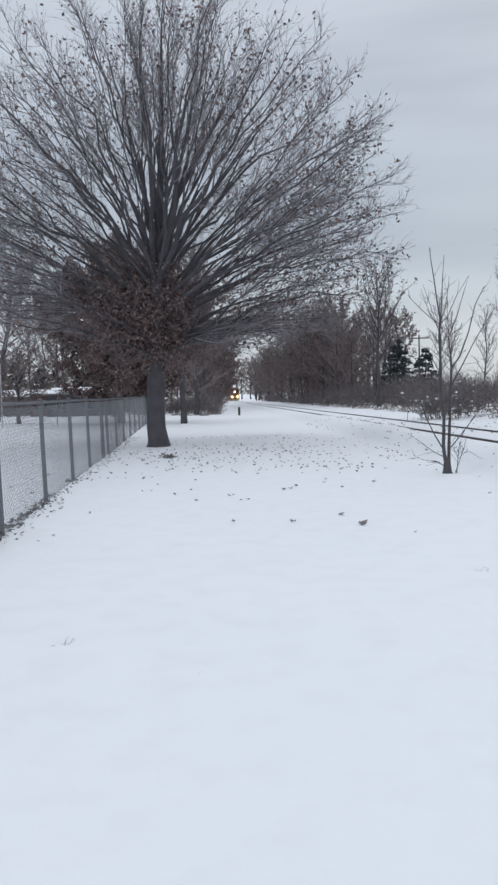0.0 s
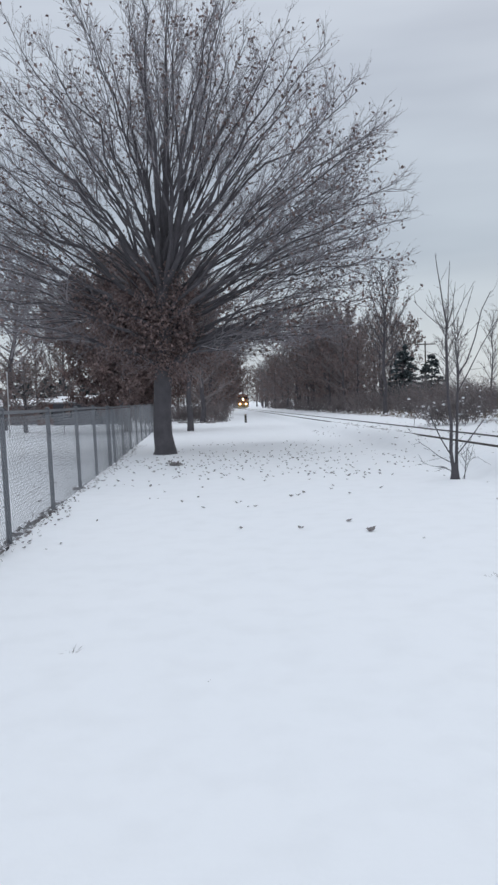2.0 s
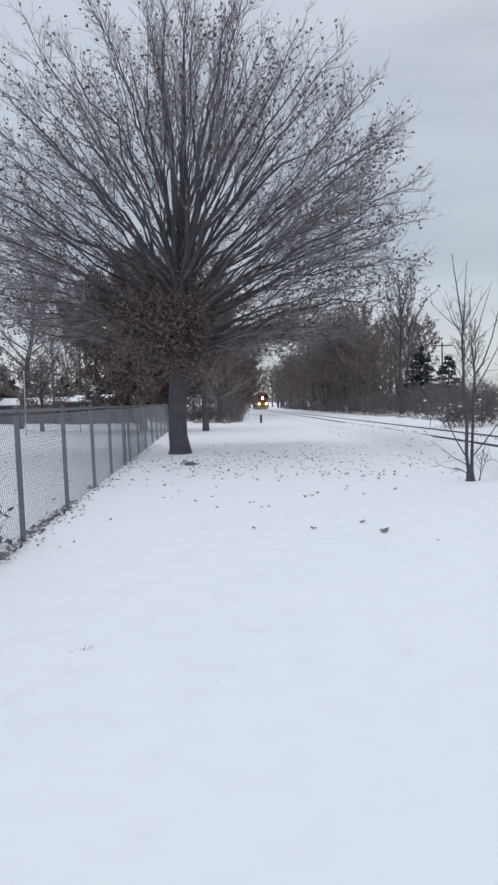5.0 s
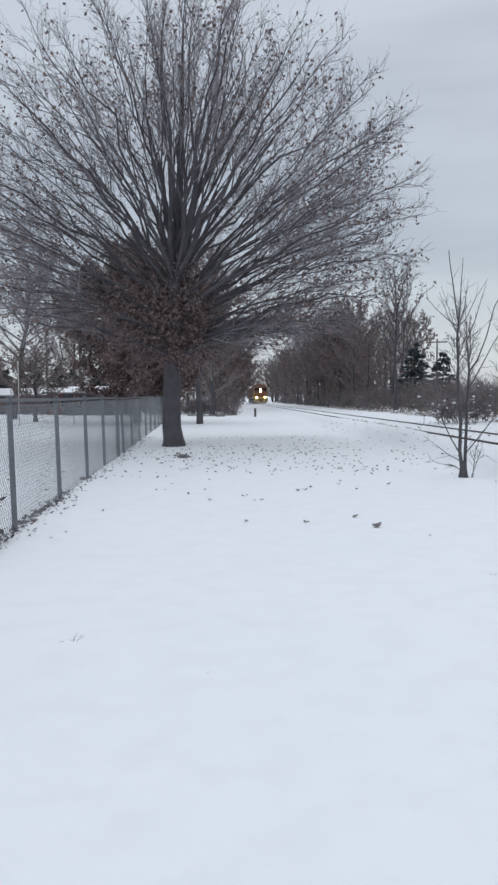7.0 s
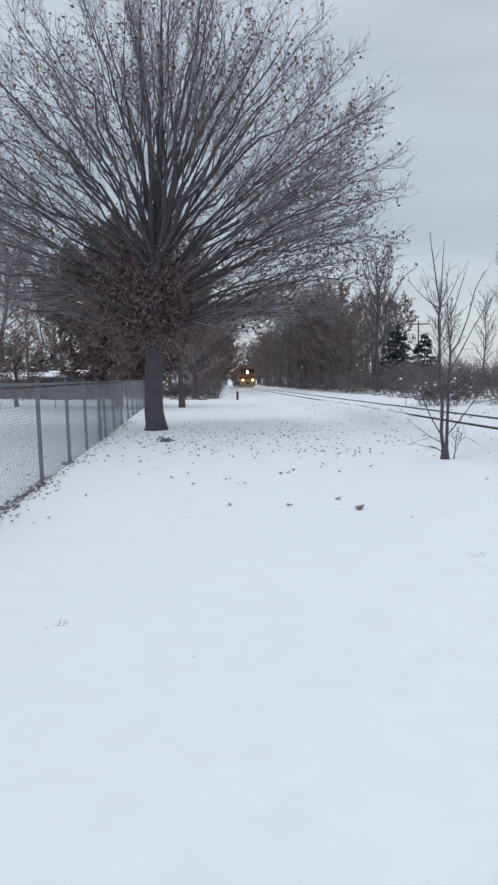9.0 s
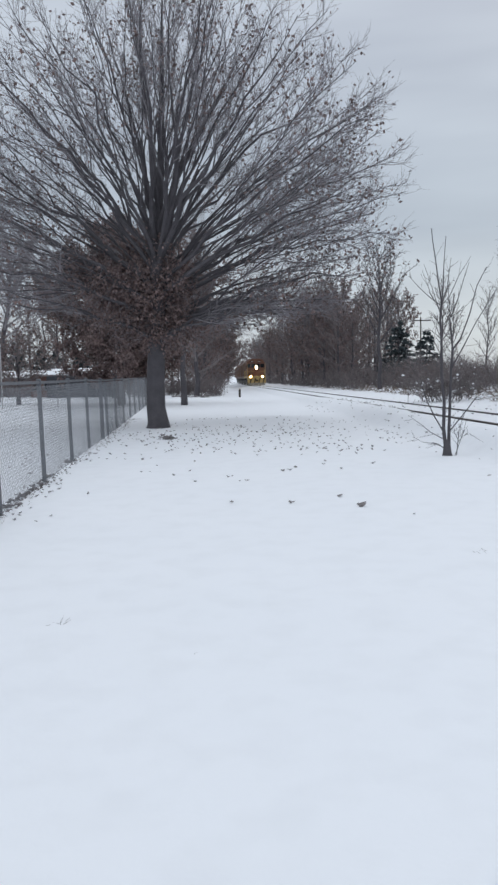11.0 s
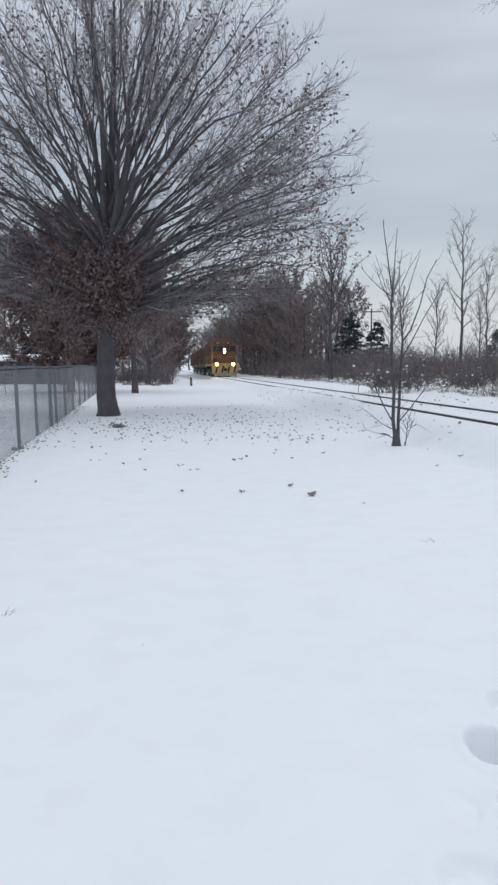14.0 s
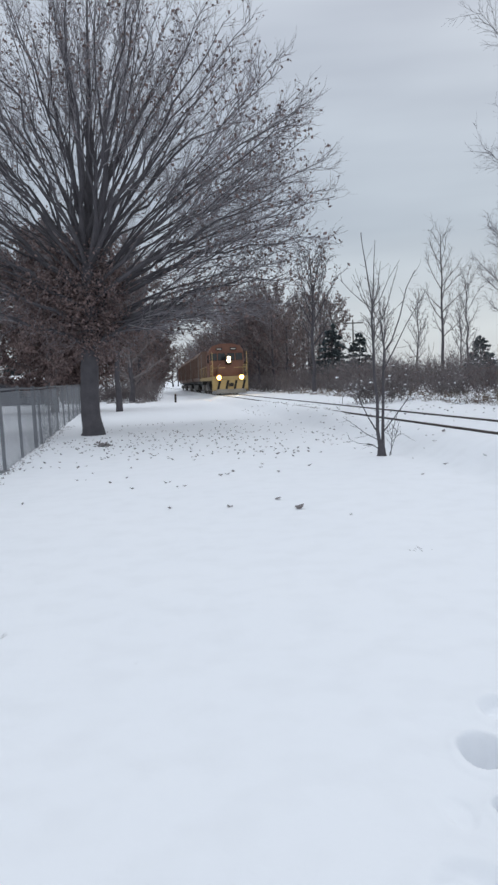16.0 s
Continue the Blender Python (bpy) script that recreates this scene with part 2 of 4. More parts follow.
def build_ground():
    xs = graded([(-2500, -300, 400), (-300, -60, 40), (-60, -12, 6), (-12, -4, 0.8), (-4, 0.6, 0.22), (0.6, 1.85, 0.012), (1.85, 10, 0.22), (10, 24, 1.0), (24, 60, 6), (60, 300, 40), (300, 2500, 400)])
    ys = graded([(-2500, -300, 400), (-300, -20, 40), (-20, 0, 4), (0, 1.8, 0.3), (1.8, 3.6, 0.012), (3.6, 30, 0.25), (30, 100, 1.0), (100, 420, 8), (420, 4000, 400)])
    s = Shape()
    nx = len(xs)
    for y in ys:
        for x in xs:
            s.v.append((x, y, ground_height(x, y)))
    for j in range(len(ys) - 1):
        for i in range(nx - 1):
            a = j * nx + i
            s.f.append((a, a + 1, a + nx + 1, a + nx))
    return single("ground", s, SNOW, "level lawn under an even cover of fresh snow", smooth=True, kind="structure")


build_ground()


def build_track():
    track = thing("railway_track", "single railway track, dark rails half buried in snow", "railway track", kind="structure")
    tie = Shape().box((0, 0, 0), (2.55, 0.23, 0.16), bevel=0.015).mesh("tie", TIE)
    outline = [(-0.075, 0.0), (0.075, 0.0), (0.07, 0.02), (0.012, 0.035), (0.012, 0.12), (0.036, 0.13), (0.036, 0.165), (0.028, 0.172), (-0.028, 0.172), (-0.036, 0.165), (-0.036, 0.13), (-0.012, 0.12), (-0.012, 0.035), (-0.07, 0.02)]
    for side in (-1, 1):
        s = Shape()
        ys = list(range(-40, 420, 10))
        for y in ys:
            for u, z in outline:
                s.v.append((track_x(y) + side * 0.7535 + u, y, rail_height(y) - 0.172 + z))
        n = len(outline)
        for j in range(len(ys) - 1):
            for k in range(n):
                a, b = j * n + k, j * n + (k + 1) % n
                s.f.append((a, b, b + n, a + n))
        part("rail", s, RUST, track)
    for i in range(120):
        y = 6 + i * 0.56
        ob = new("tie", tie)
        ob.parent = track
        ob.matrix_basis = pose(track_x(y), y, rail_height(y) - 0.172 - 0.085, 0, 0, math.degrees(math.atan(0.0414)))


build_track()

# ---- trees ----


def turned(d, angle, rng):
    """A unit vector at that angle in degrees from d, to a random side."""
    side = d.orthogonal().normalized()
    side.rotate(Matrix.Rotation(rng.uniform(0, 2 * math.pi), 3, d))
    return (d * math.cos(radians(angle)) + side * math.sin(radians(angle))).normalized()


def grow(start, d, length, n, rng, wander=0.06, lift=0.0):
    pts, p, d = [start.copy()], start.copy(), d.copy()
    for _ in range(n):
        d = (d + Vector((rng.gauss(0, wander), rng.gauss(0, wander), rng.gauss(0, wander) + lift))).normalized()
        p = p + d * (length / n)
        pts.append(p.copy())
    return pts


def along(pts, s):
    k = min(len(pts) - 2, int(s * (len(pts) - 1)))
    u = s * (len(pts) - 1) - k
    return pts[k].lerp(pts[k + 1], u), (pts[k + 1] - pts[k]).normalized()


def taper(r0, r1, n):
    return [r0 + (r1 - r0) * (i / n) ** 0.8 for i in range(n + 1)]


def rand_leaf(shape, p, rng, size, hang=0.5):
    a = Vector((rng.gauss(0, 1), rng.gauss(0, 1), rng.gauss(0, 1) - hang)).normalized()
    shape.leaf(p, a, turned(a, 90, rng), size * rng.uniform(0.7, 1.3), rng.uniform(0.1, 0.6))


def build_oak():
    """The large oak by the fence: a short trunk that breaks into a fan of straight rising limbs under a round crown."""
    rng = random.Random(11)
    tree = thing("oak_tree", "large bare pin oak keeping some brown leaves, beside the fence", "tree", (-2.81, 24.25, 0))
    top = 13.7
    trunk = Shape()
    pts = [Vector((0.035 * math.sin(i * 1.3) + 0.05 * max(0, z - 2), 0.03 * math.cos(i), z)) for i, z in enumerate((-0.1, 0.08, 0.25, 0.6, 1.2, 2.0, 3.0, 4.0, 5.0, 6.0, 7.5, 9.0, 10.5, 11.7, 12.9, top))]
    rad = [0.40, 0.35, 0.315, 0.29, 0.272, 0.265, 0.26, 0.235, 0.195, 0.15, 0.115, 0.085, 0.056, 0.036, 0.02, 0.006]
    trunk.tube(pts, rad, 14)
    for i in range(len(trunk.v)):
        x, y, z = trunk.v[i]
        k = 1 + 0.06 * noise.noise(Vector((x * 5, y * 5, z * 1.1)))
        trunk.v[i] = (x * k, y * k, z)
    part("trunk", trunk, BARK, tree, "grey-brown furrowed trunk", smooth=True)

    def trunk_at(z):
        for a, b in zip(pts, pts[1:]):
            if a.z <= z <= b.z:
                return a.lerp(b, (z - a.z) / (b.z - a.z))
        return pts[-1]

    centre = Vector((0.25, 0, 7.5))

    def reach(d):
        """Distance from the crown's centre to its outline."""
        q = 1.92 if d.z > 0 else 3.4
        r = (math.hypot(d.x, d.y) / 7.35) ** q + (abs(d.z) / (6.4 if d.z > 0 else 4.7)) ** q
        return r ** (-1 / q)

    def inside(p, k=1.0):
        d = p - centre
        return d.length <= k * reach(d.normalized())

    twigs, fine, leaves = Shape(), Shape(), Shape()

    def dress(limb, first, rate):
        """Side branches, twigs and kept leaves along one limb."""
        length = sum((q - p).length for p, q in zip(limb, limb[1:]))
        number = max(4, int(length * rate))
        for j in range(number):
            s = first + (0.99 - first) * ((j + rng.random()) / number) ** 0.75
            p, ld = along(limb, s)
            out = p - centre
            out = Vector((out.x, out.y, max(0.0, out.z))).normalized() if out.length > 0.5 else Vector((0, 0, 1))
            bd = (turned(ld, rng.uniform(22, 52), rng) + out * 0.15 + Vector((0, 0, 0.16))).normalized()
            bl = (0.5 + 1.5 * (1 - s)) * rng.uniform(0.5, 1.25)
            while bl > 0.3 and not inside(p + bd * bl, 1.04):
                bl *= 0.75
            br = grow(p, bd, bl, 4, rng, 0.09, 0.035)
            twigs.tube(br, taper(0.0085 + 0.006 * bl, 0.004, 4), 4)
            m = max(4, int(bl * 6.0))
            for q in range(m):
                s2 = 0.12 + 0.88 * (q + rng.random()) / m
                p2, d2 = along(br, min(s2, 0.99))
                td = (turned(d2, rng.uniform(20, 50), rng) + Vector((0, 0, 0.2))).normalized()
                tl = rng.uniform(0.28, 0.85) * (0.6 + 0.4 * (1 - s2))
                tw = grow(p2, td, tl, 2, rng, 0.12, 0.05)
                fine.tube(tw, [0.0052, 0.004, 0.0024], 3)
                for w in range(2):
                    p3, d3 = along(tw, rng.uniform(0.25, 0.95))
                    tip = p3 + (turned(d3, rng.uniform(22, 48), rng) + Vector((0, 0, 0.15))) * rng.uniform(0.12, 0.36)
                    fine.tube([p3, tip], [0.0038, 0.0024], 3)
                    chance = 0.13 + 0.16 * smooth01((6.5 - tip.z) / 3.0)
                    if noise.noise(tip * 0.8) > 0.12:
                        chance += 0.22
                    if rng.random() < chance and inside(tip, 1.03):
                        rand_leaf(leaves, tip, rng, 0.105, 0.6)

    def curve(start, end, lift, n, wave):
        """A limb that leaves steeply and bows outward to its end."""
        chord = end - start
        steep = min(radians(88), math.asin(chord.normalized().z) + radians(lift))
        flat = Vector((chord.x, chord.y, 0)).normalized()
        bend = start + (flat * math.cos(steep) + Vector((0, 0, math.sin(steep)))) * (chord.length * 0.5)
        out = [start]
        for k in range(1, n + 1):
            s = k / n
            p = start * ((1 - s) ** 2) + bend * (2 * s * (1 - s)) + end * (s * s)
            out.append(p + Vector((rng.gauss(0, wave), rng.gauss(0, wave), rng.gauss(0, wave))))
        return out

    def heading(az, u):
        """Direction from the crown's centre to a limb's end: u runs from the lowest limbs to the top."""
        e = math.asin(-0.72 + 1.70 * u)
        return Vector((math.cos(az) * math.cos(e), math.sin(az) * math.cos(e), math.sin(e)))

    def root_height(u):
        return 2.7 + 2.7 * u

    count = 80
    for i in range(count):
        u = (i + 0.5) / count
        az = i * 2.39996 + rng.uniform(-0.25, 0.25)
        if u < 0.6 and math.sin(az) < -0.5:
            az += 0.95 if math.cos(az) > 0 else -0.95
        d = heading(az, u)
        end = centre + d * reach(d) * rng.uniform(0.86, 0.99)
        start = trunk_at(root_height(u) + rng.uniform(-0.25, 0.6))
        limb = curve(start, end, 13 - 5 * u + rng.uniform(-4, 4), 10, 0.075)
        r0 = 0.038 + 0.062 * rng.random() ** 1.8 + 0.015 * u
        radii = taper(r0, 0.007, 10)
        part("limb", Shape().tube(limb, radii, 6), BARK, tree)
        dress(limb, 0.32, 2.3 if u < 0.6 else 1.75)
        # acute forks that run beside the limb to the crown's edge
        for f in range(2):
            s = rng.uniform(0.10, 0.26) + 0.17 * f
            p, ld = along(limb, s)
            flat = max(0.3, math.hypot(d.x, d.y))
            d2 = heading(az + rng.choice((-1, 1)) * rng.uniform(0.1, 0.38) / flat, min(0.995, max(0.0, u + rng.uniform(-0.09, 0.12))))
            end2 = centre + d2 * reach(d2) * rng.uniform(0.8, 1.0)
            fork = curve(p, end2, 4, 8, 0.045)
            fork[1] = fork[1].lerp(p + ld * (fork[1] - p).length, 0.5)
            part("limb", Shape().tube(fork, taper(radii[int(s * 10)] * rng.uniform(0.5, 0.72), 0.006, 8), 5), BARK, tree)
            dress(fork, 0.24, 2.0 if u < 0.6 else 1.65)
        # leafy inner shoots low in the crown
        for j in range(56 if u < 0.55 else 14):
            p, ld = along(limb, rng.uniform(0.02, 0.42))
            if p.z > 5.6 + rng.uniform(-0.9, 0.4) or p.x > 0.9:
                continue
            tip = p + (turned(ld, rng.uniform(40, 100), rng) + Vector((0, 0, -0.25))) * rng.uniform(0.25, 0.9)
            fine.tube([p, tip], [0.006, 0.003], 3)
            for _ in range(9):
                rand_leaf(leaves, p.lerp(tip, rng.uniform(0.3, 1.05)) + Vector((rng.gauss(0, 0.1), rng.gauss(0, 0.1), rng.gauss(0, 0.1))), rng, 0.085, 0.6)
    # lowest limbs, drooping towards the track
    for k in range(7):
        az, out = -0.45 + 0.24 * k, rng.uniform(3.6, 5.9)
        end = Vector((math.cos(az) * out, math.sin(az) * out, rng.uniform(2.7, 3.9)))
        limb = curve(trunk_at(2.6 + 0.14 * k), end, 16, 9, 0.07)
        part("limb", Shape().tube(limb, taper(0.055, 0.008, 9), 6), BARK, tree)
        dress(limb, 0.25, 2.8)
    # leafy shoots on the trunk below the limbs
    for i in range(170):
        p = trunk_at(rng.uniform(2.5, 4.7))
        az = rng.uniform(0, 2 * math.pi)
        out = Vector((math.cos(az) - 0.3, math.sin(az), rng.uniform(-0.5, 0.3)))
        tip = p + out * rng.uniform(0.3, 1.15)
        fine.tube([p, tip], [0.008, 0.003], 3)
        for _ in range(14):
            rand_leaf(leaves, p.lerp(tip, rng.uniform(0.25, 1.05)) + Vector((rng.gauss(0, 0.1), rng.gauss(0, 0.1), rng.gauss(0, 0.1))), rng, 0.085, 0.6)
    # short steep branches round the leader's upper part
    for i in range(9):
        s = i / 8
        z = 7.2 + 6.0 * s
        az = i * 2.39996
        ln = 3.0 * (1 - s) ** 0.9 + 0.55
        d = Vector((math.cos(az) * 0.42, math.sin(az) * 0.42, 1)).normalized()
        side = grow(trunk_at(z), d, min(ln, (top - 0.1 - z) * 1.05 + 0.2), 5, rng, 0.05, 0.02)
        part("limb", Shape().tube(side, taper(0.024 - 0.013 * s, 0.006, 5), 5), BARK, tree)
        dress(side, 0.15, 2.2)
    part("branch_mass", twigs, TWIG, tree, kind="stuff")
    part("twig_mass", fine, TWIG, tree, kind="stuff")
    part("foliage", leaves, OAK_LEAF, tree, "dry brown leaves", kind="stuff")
    return tree


def bare_tree(name, label, at, height, spread, seed, trunk_r=0.13, count=26, mat=None, leafy=0.0, leaf_size=0.14, low=0.25, upright=0.5, dense=1.0, thin=1.0, lean=0.0, group="", category="tree", leaf_count=3):
    """A smaller deciduous tree: tapered trunk, limbs, twigs and, where leafy, kept brown leaves."""
    rng = random.Random(seed)
    mat = mat or GREY_TWIG
    tree = thing(name, label, category, at, 0, group)
    n = 10
    pts = [Vector((0, 0, -0.15))]
    for i in range(1, n + 1):
        pts.append(Vector((lean * i / n + rng.gauss(0, 0.007 * height), rng.gauss(0, 0.007 * height), height * i / n)))
    part("trunk", Shape().tube(pts, [trunk_r * (1.25 if i == 0 else (1 - i / n) ** 0.85 + 0.04) for i in range(n + 1)], 8), BARK, tree, smooth=True)
    twigs, leaves = Shape(), Shape()
    for i in range(count):
        u = (i + rng.random()) / count
        s = low + (0.97 - low) * u
        p, d = along(pts, s)
        az = i * 2.4 + rng.uniform(-0.4, 0.4)
        out = Vector((math.cos(az), math.sin(az), upright + 0.9 * u + rng.uniform(-0.15, 0.25))).normalized()
        shape_k = math.sin(math.pi * (0.18 + 0.8 * u)) ** 0.65
        ln = spread * (0.35 + 0.75 * shape_k) * rng.uniform(0.7, 1.15)
        limb = grow(p, out, ln, 6, rng, 0.07, 0.05)
        part("limb", Shape().tube(limb, taper(trunk_r * 0.42 * (1.1 - 0.7 * u), 0.008 * thin, 6), 5), mat, tree)
        m = max(3, int(ln * 3.0 * dense))
        for j in range(m):
            p2, d2 = along(limb, 0.15 + 0.84 * (j + rng.random()) / m)
            bl = rng.uniform(0.35, 0.8) * (0.35 + 0.22 * ln)
            br = grow(p2, (turned(d2, rng.uniform(25, 50), rng) + Vector((0, 0, 0.15))).normalized(), bl, 3, rng, 0.1, 0.04)
            twigs.tube(br, [0.013 * thin, 0.010 * thin, 0.008 * thin, 0.005 * thin], 3)
            for q in range(max(2, int(bl * 4 * dense))):
                p3, d3 = along(br, rng.uniform(0.2, 0.98))
                tip = p3 + turned(d3, rng.uniform(25, 55), rng) * rng.uniform(0.2, 0.55)
                twigs.tube([p3, tip], [0.007 * thin, 0.004 * thin], 3)
                for _ in range(leaf_count):
                    if rng.random() < leafy:
                        rand_leaf(leaves, p3.lerp(tip, rng.random()) + Vector((rng.gauss(0, 0.08), rng.gauss(0, 0.08), rng.gauss(0, 0.08))), rng, leaf_size, 0.4)
    part("twig_mass", twigs, mat, tree, kind="stuff")
    if leaves.v:
        part("foliage", leaves, OAK_LEAF, tree, "clinging dry brown leaves", kind="stuff")
    return tree


build_oak()
G = ground_height


def shrub(name, label, at, height, spread, stems, seed, mat, leafy=0.0, leaf_mat=None, leaf_size=0.1, snow=0, group="", clod=0.04, thick=1.0):
    """A thicket of thin stems from one root, with kept leaves and caught snow."""
    rng = random.Random(seed)
    bush = thing(name, label, "shrub", at, 0, group)
    st, lv, sn = Shape(), Shape(), Shape()
    for i in range(stems):
        az, tilt = rng.uniform(0, 2 * math.pi), rng.uniform(0.05, 0.75)
        d = Vector((math.cos(az) * tilt, math.sin(az) * tilt, 1)).normalized()
        p = Vector((rng.gauss(0, spread * 0.3), rng.gauss(0, spread * 0.3), -0.05))
        ln = height * rng.uniform(0.45, 1.08)
        stem = grow(p, d, ln, 5, rng, 0.1, -0.02)
        st.tube(stem, taper(0.015 * thick, 0.006 * thick, 5), 3)
        for j in range(int(5 + ln * 5)):
            p2, d2 = along(stem, rng.uniform(0.2, 0.98))
            tw = grow(p2, turned(d2, rng.uniform(25, 65), rng), rng.uniform(0.15, 0.3 + 0.25 * ln), 2, rng, 0.15, 0.03)
            st.tube([tw[0], tw[2]], [0.009 * thick, 0.006 * thick], 3)
            for _ in range(3):
                if rng.random() < leafy:
                    rand_leaf(lv, along(tw, rng.random() * 0.98)[0], rng, leaf_size, 0.3)
            if rng.random() < snow:
                lump(sn, tw[1], clod * rng.uniform(0.5, 1.4), rng)
    part("stem_mass", st, mat, bush, kind="stuff")
    if lv.v:
        part("foliage", lv, leaf_mat or OAK_LEAF, bush, kind="stuff")
    if sn.v:
        part("snow_clumps", sn, SNOW, bush, "small clumps of caught snow", kind="stuff")
    return bush


def lump(s, p, r, rng, flat=0.6):
    """A small uneven clod."""
    base = len(s.v)
    ring = [(math.cos(a), math.sin(a)) for a in (0, 1.05, 2.1, 3.14, 4.19, 5.24)]
    s.v.append((p.x, p.y, p.z + r * flat))
    for c, q in ring:
        k = r * rng.uniform(0.7, 1.25)
        s.v.append((p.x + c * k, p.y + q * k, p.z + rng.uniform(-0.2, 0.2) * r))
    s.v.append((p.x, p.y, p.z - r * flat))
    for i in range(6):
        a, b = base + 1 + i, base + 1 + (i + 1) % 6
        s.f += [(base, a, b), (base + 7, b, a)]


def conifer(name, label, at, height, spread, seed, snow=0.0, group=""):
    """A spruce: a straight trunk with drooping whorls of needled boughs."""
    rng = random.Random(seed)
    tree = thing(name, label, "tree", at, 0, group)
    part("trunk", Shape().tube([Vector((0, 0, -0.1)), Vector((0, 0, height))], [0.09, 0.015], 7), BARK, tree)
    nd, sn, bo = Shape(), Shape(), Shape()
    levels = int(height * 4.2)
    for i in range(levels):
        u = (i + rng.random() * 0.6) / levels
        z = 0.25 + (height - 0.35) * u
        r = spread * (1 - u) ** 0.8 * rng.uniform(0.75, 1.1) + 0.12
        for k in range(7):
            az = rng.uniform(0, 6.28)
            tip = Vector((math.cos(az) * r, math.sin(az) * r, z - 0.18 * r + rng.uniform(-0.05, 0.2)))
            root = Vector((0, 0, z))
            bo.tube([root, tip], [0.016, 0.005], 3)
            for j in range(int(6 + r * 18)):
                p = root.lerp(tip, 0.15 + 0.85 * rng.random())
                a = ((tip - root).normalized() + Vector((rng.gauss(0, 0.6), rng.gauss(0, 0.6), rng.gauss(0, 0.4)))).normalized()
                nd.leaf(p, a, turned(a, 90, rng), rng.uniform(0.14, 0.3), 0.2)
            if rng.random() < snow:
                lump(sn, root.lerp(tip, rng.uniform(0.55, 0.95)) + Vector((0, 0, 0.05)), rng.uniform(0.06, 0.16), rng, 0.4)
    part("bough_mass", bo, BARK, tree, kind="stuff")
    part("foliage", nd, NEEDLE, tree, "dark green needles", kind="stuff")
    if sn.v:
        part("snow_clumps", sn, SNOW, tree, "clumps of snow on the boughs", kind="stuff")
    return tree


# ---- the lawn side: oaks behind the large one, and the neighbouring yard ----
bare_tree("oak_tree", "younger oak still holding dense brown leaves", (-3.52, 43.1, G(-3.52, 43.1)), 8.3, 2.9, 3, 0.175, 34, BROWN_TWIG, 0.85, 0.12, 0.36, 0.25, 1.9, 1.1, leaf_count=5)
big = bare_tree("oak_tree", "broad oak holding a dense mass of brown leaves", (-7.4, 46, G(-7.4, 46)), 8.6, 4.2, 4, 0.22, 60, BROWN_TWIG, 1.0, 0.15, 0.10, 0.1, 2.3, 1.2, leaf_count=8)
bare_tree("oak_tree", "low brown-leaved oak behind the fence", (-14.5, 50, G(-14.5, 50)), 3.6, 2.8, 5, 0.14, 34, BROWN_TWIG, 0.35, 0.14, 0.10, 0.1, 1.8, 1.2)
bare_tree("maple_tree", "bare spreading tree in the neighbouring yard", (-18.5, 58, G(-18.5, 58)), 11.5, 5.0, 6, 0.24, 34, TWIG, 0.12, 0.2, 0.22, 0.35, 1.5, 1.5, 2.0)
bare_tree("maple_tree", "bare tree with a leaning trunk in the neighbouring yard", (-27, 66, G(-27, 66)), 13, 5.0, 7, 0.26, 30, GREY_TWIG, 0.05, 0.2, 0.22, 0.4, 1.3, 1.6, 2.5)

# ---- woods on both sides of the line ----
wood = [bare_tree("wood_tree", "brown-leaved tree in the woods by the line", (400, 400, -3), h, sp, sd, 0.2, 26, BROWN_TWIG, lf, 0.22, 0.08, 0.35, 1.3, 2.5, group="trackside woods") for h, sp, sd, lf in ((10.5, 3.8, 21, 0.5), (9.0, 3.4, 22, 0.7), (12.0, 4.0, 23, 0.12))]
bare = [bare_tree("wood_tree", "tall bare tree in the woods by the line", (400, 400, -3), h, sp, sd, 0.15, 24, GREY_TWIG, 0.0, 0.2, 0.25, 0.9, 1.0, 2.2, group="trackside woods") for h, sp, sd in ((11.0, 2.6, 31), (12.5, 3.0, 32))]
rng = random.Random(5)
spots = []
for i in range(19):
    y = 86 + i * 8.0 + rng.uniform(-2, 2)
    spots.append((track_x(y) + 4.6 + rng.uniform(0, 2.2) + (1.0 if y < 95 else 0), y))
    if i % 2 == 0:
        spots.append((track_x(y) + 10 + rng.uniform(0, 5), y + 4))
for i in range(17):
    y = 66 + i * 9 + rng.uniform(-2, 2)
    spots.append((track_x(y) - 7.3 - rng.uniform(0, 1.4), y))
    if i % 2 == 0:
        spots.append((track_x(y) - 13 - rng.uniform(0, 7), y + 3))
far_spots = [(-30 + i * 3.4 + rng.uniform(-1, 1), 385 + rng.uniform(0, 25)) for i in range(14)]
for i, (x, y) in enumerate(spots):
    src = wood[rng.randrange(3)] if rng.random() < 0.8 else bare[rng.randrange(2)]
    if i < 1:
        continue
    ob = copy_thing(src, pose(x, y, G(x, y), 0, 0, rng.uniform(0, 360)))
for src, (x, y) in zip(wood + bare, ((spots[0]), (-31, 84), (-22, 92), (-38, 90), (-46, 100))):
    src.matrix_basis = pose(x, y, G(x, y), 0, 0, 40)
for x, y in far_spots:
    copy_thing(wood[rng.randrange(3)], pose(x, y, G(x, y), 0, 0, rng.uniform(0, 360)) @ Matrix.Scale(rng.uniform(1.5, 2.0), 4))
for i in range(16):
    x, y = -60 + i * 3.6 + rng.uniform(-1.5, 1.5), 98 + rng.uniform(-6, 12)
    copy_thing(wood[rng.randrange(3)] if i % 3 else bare[i % 2], pose(x, y, G(x, y), 0, 0, rng.uniform(0, 360)))
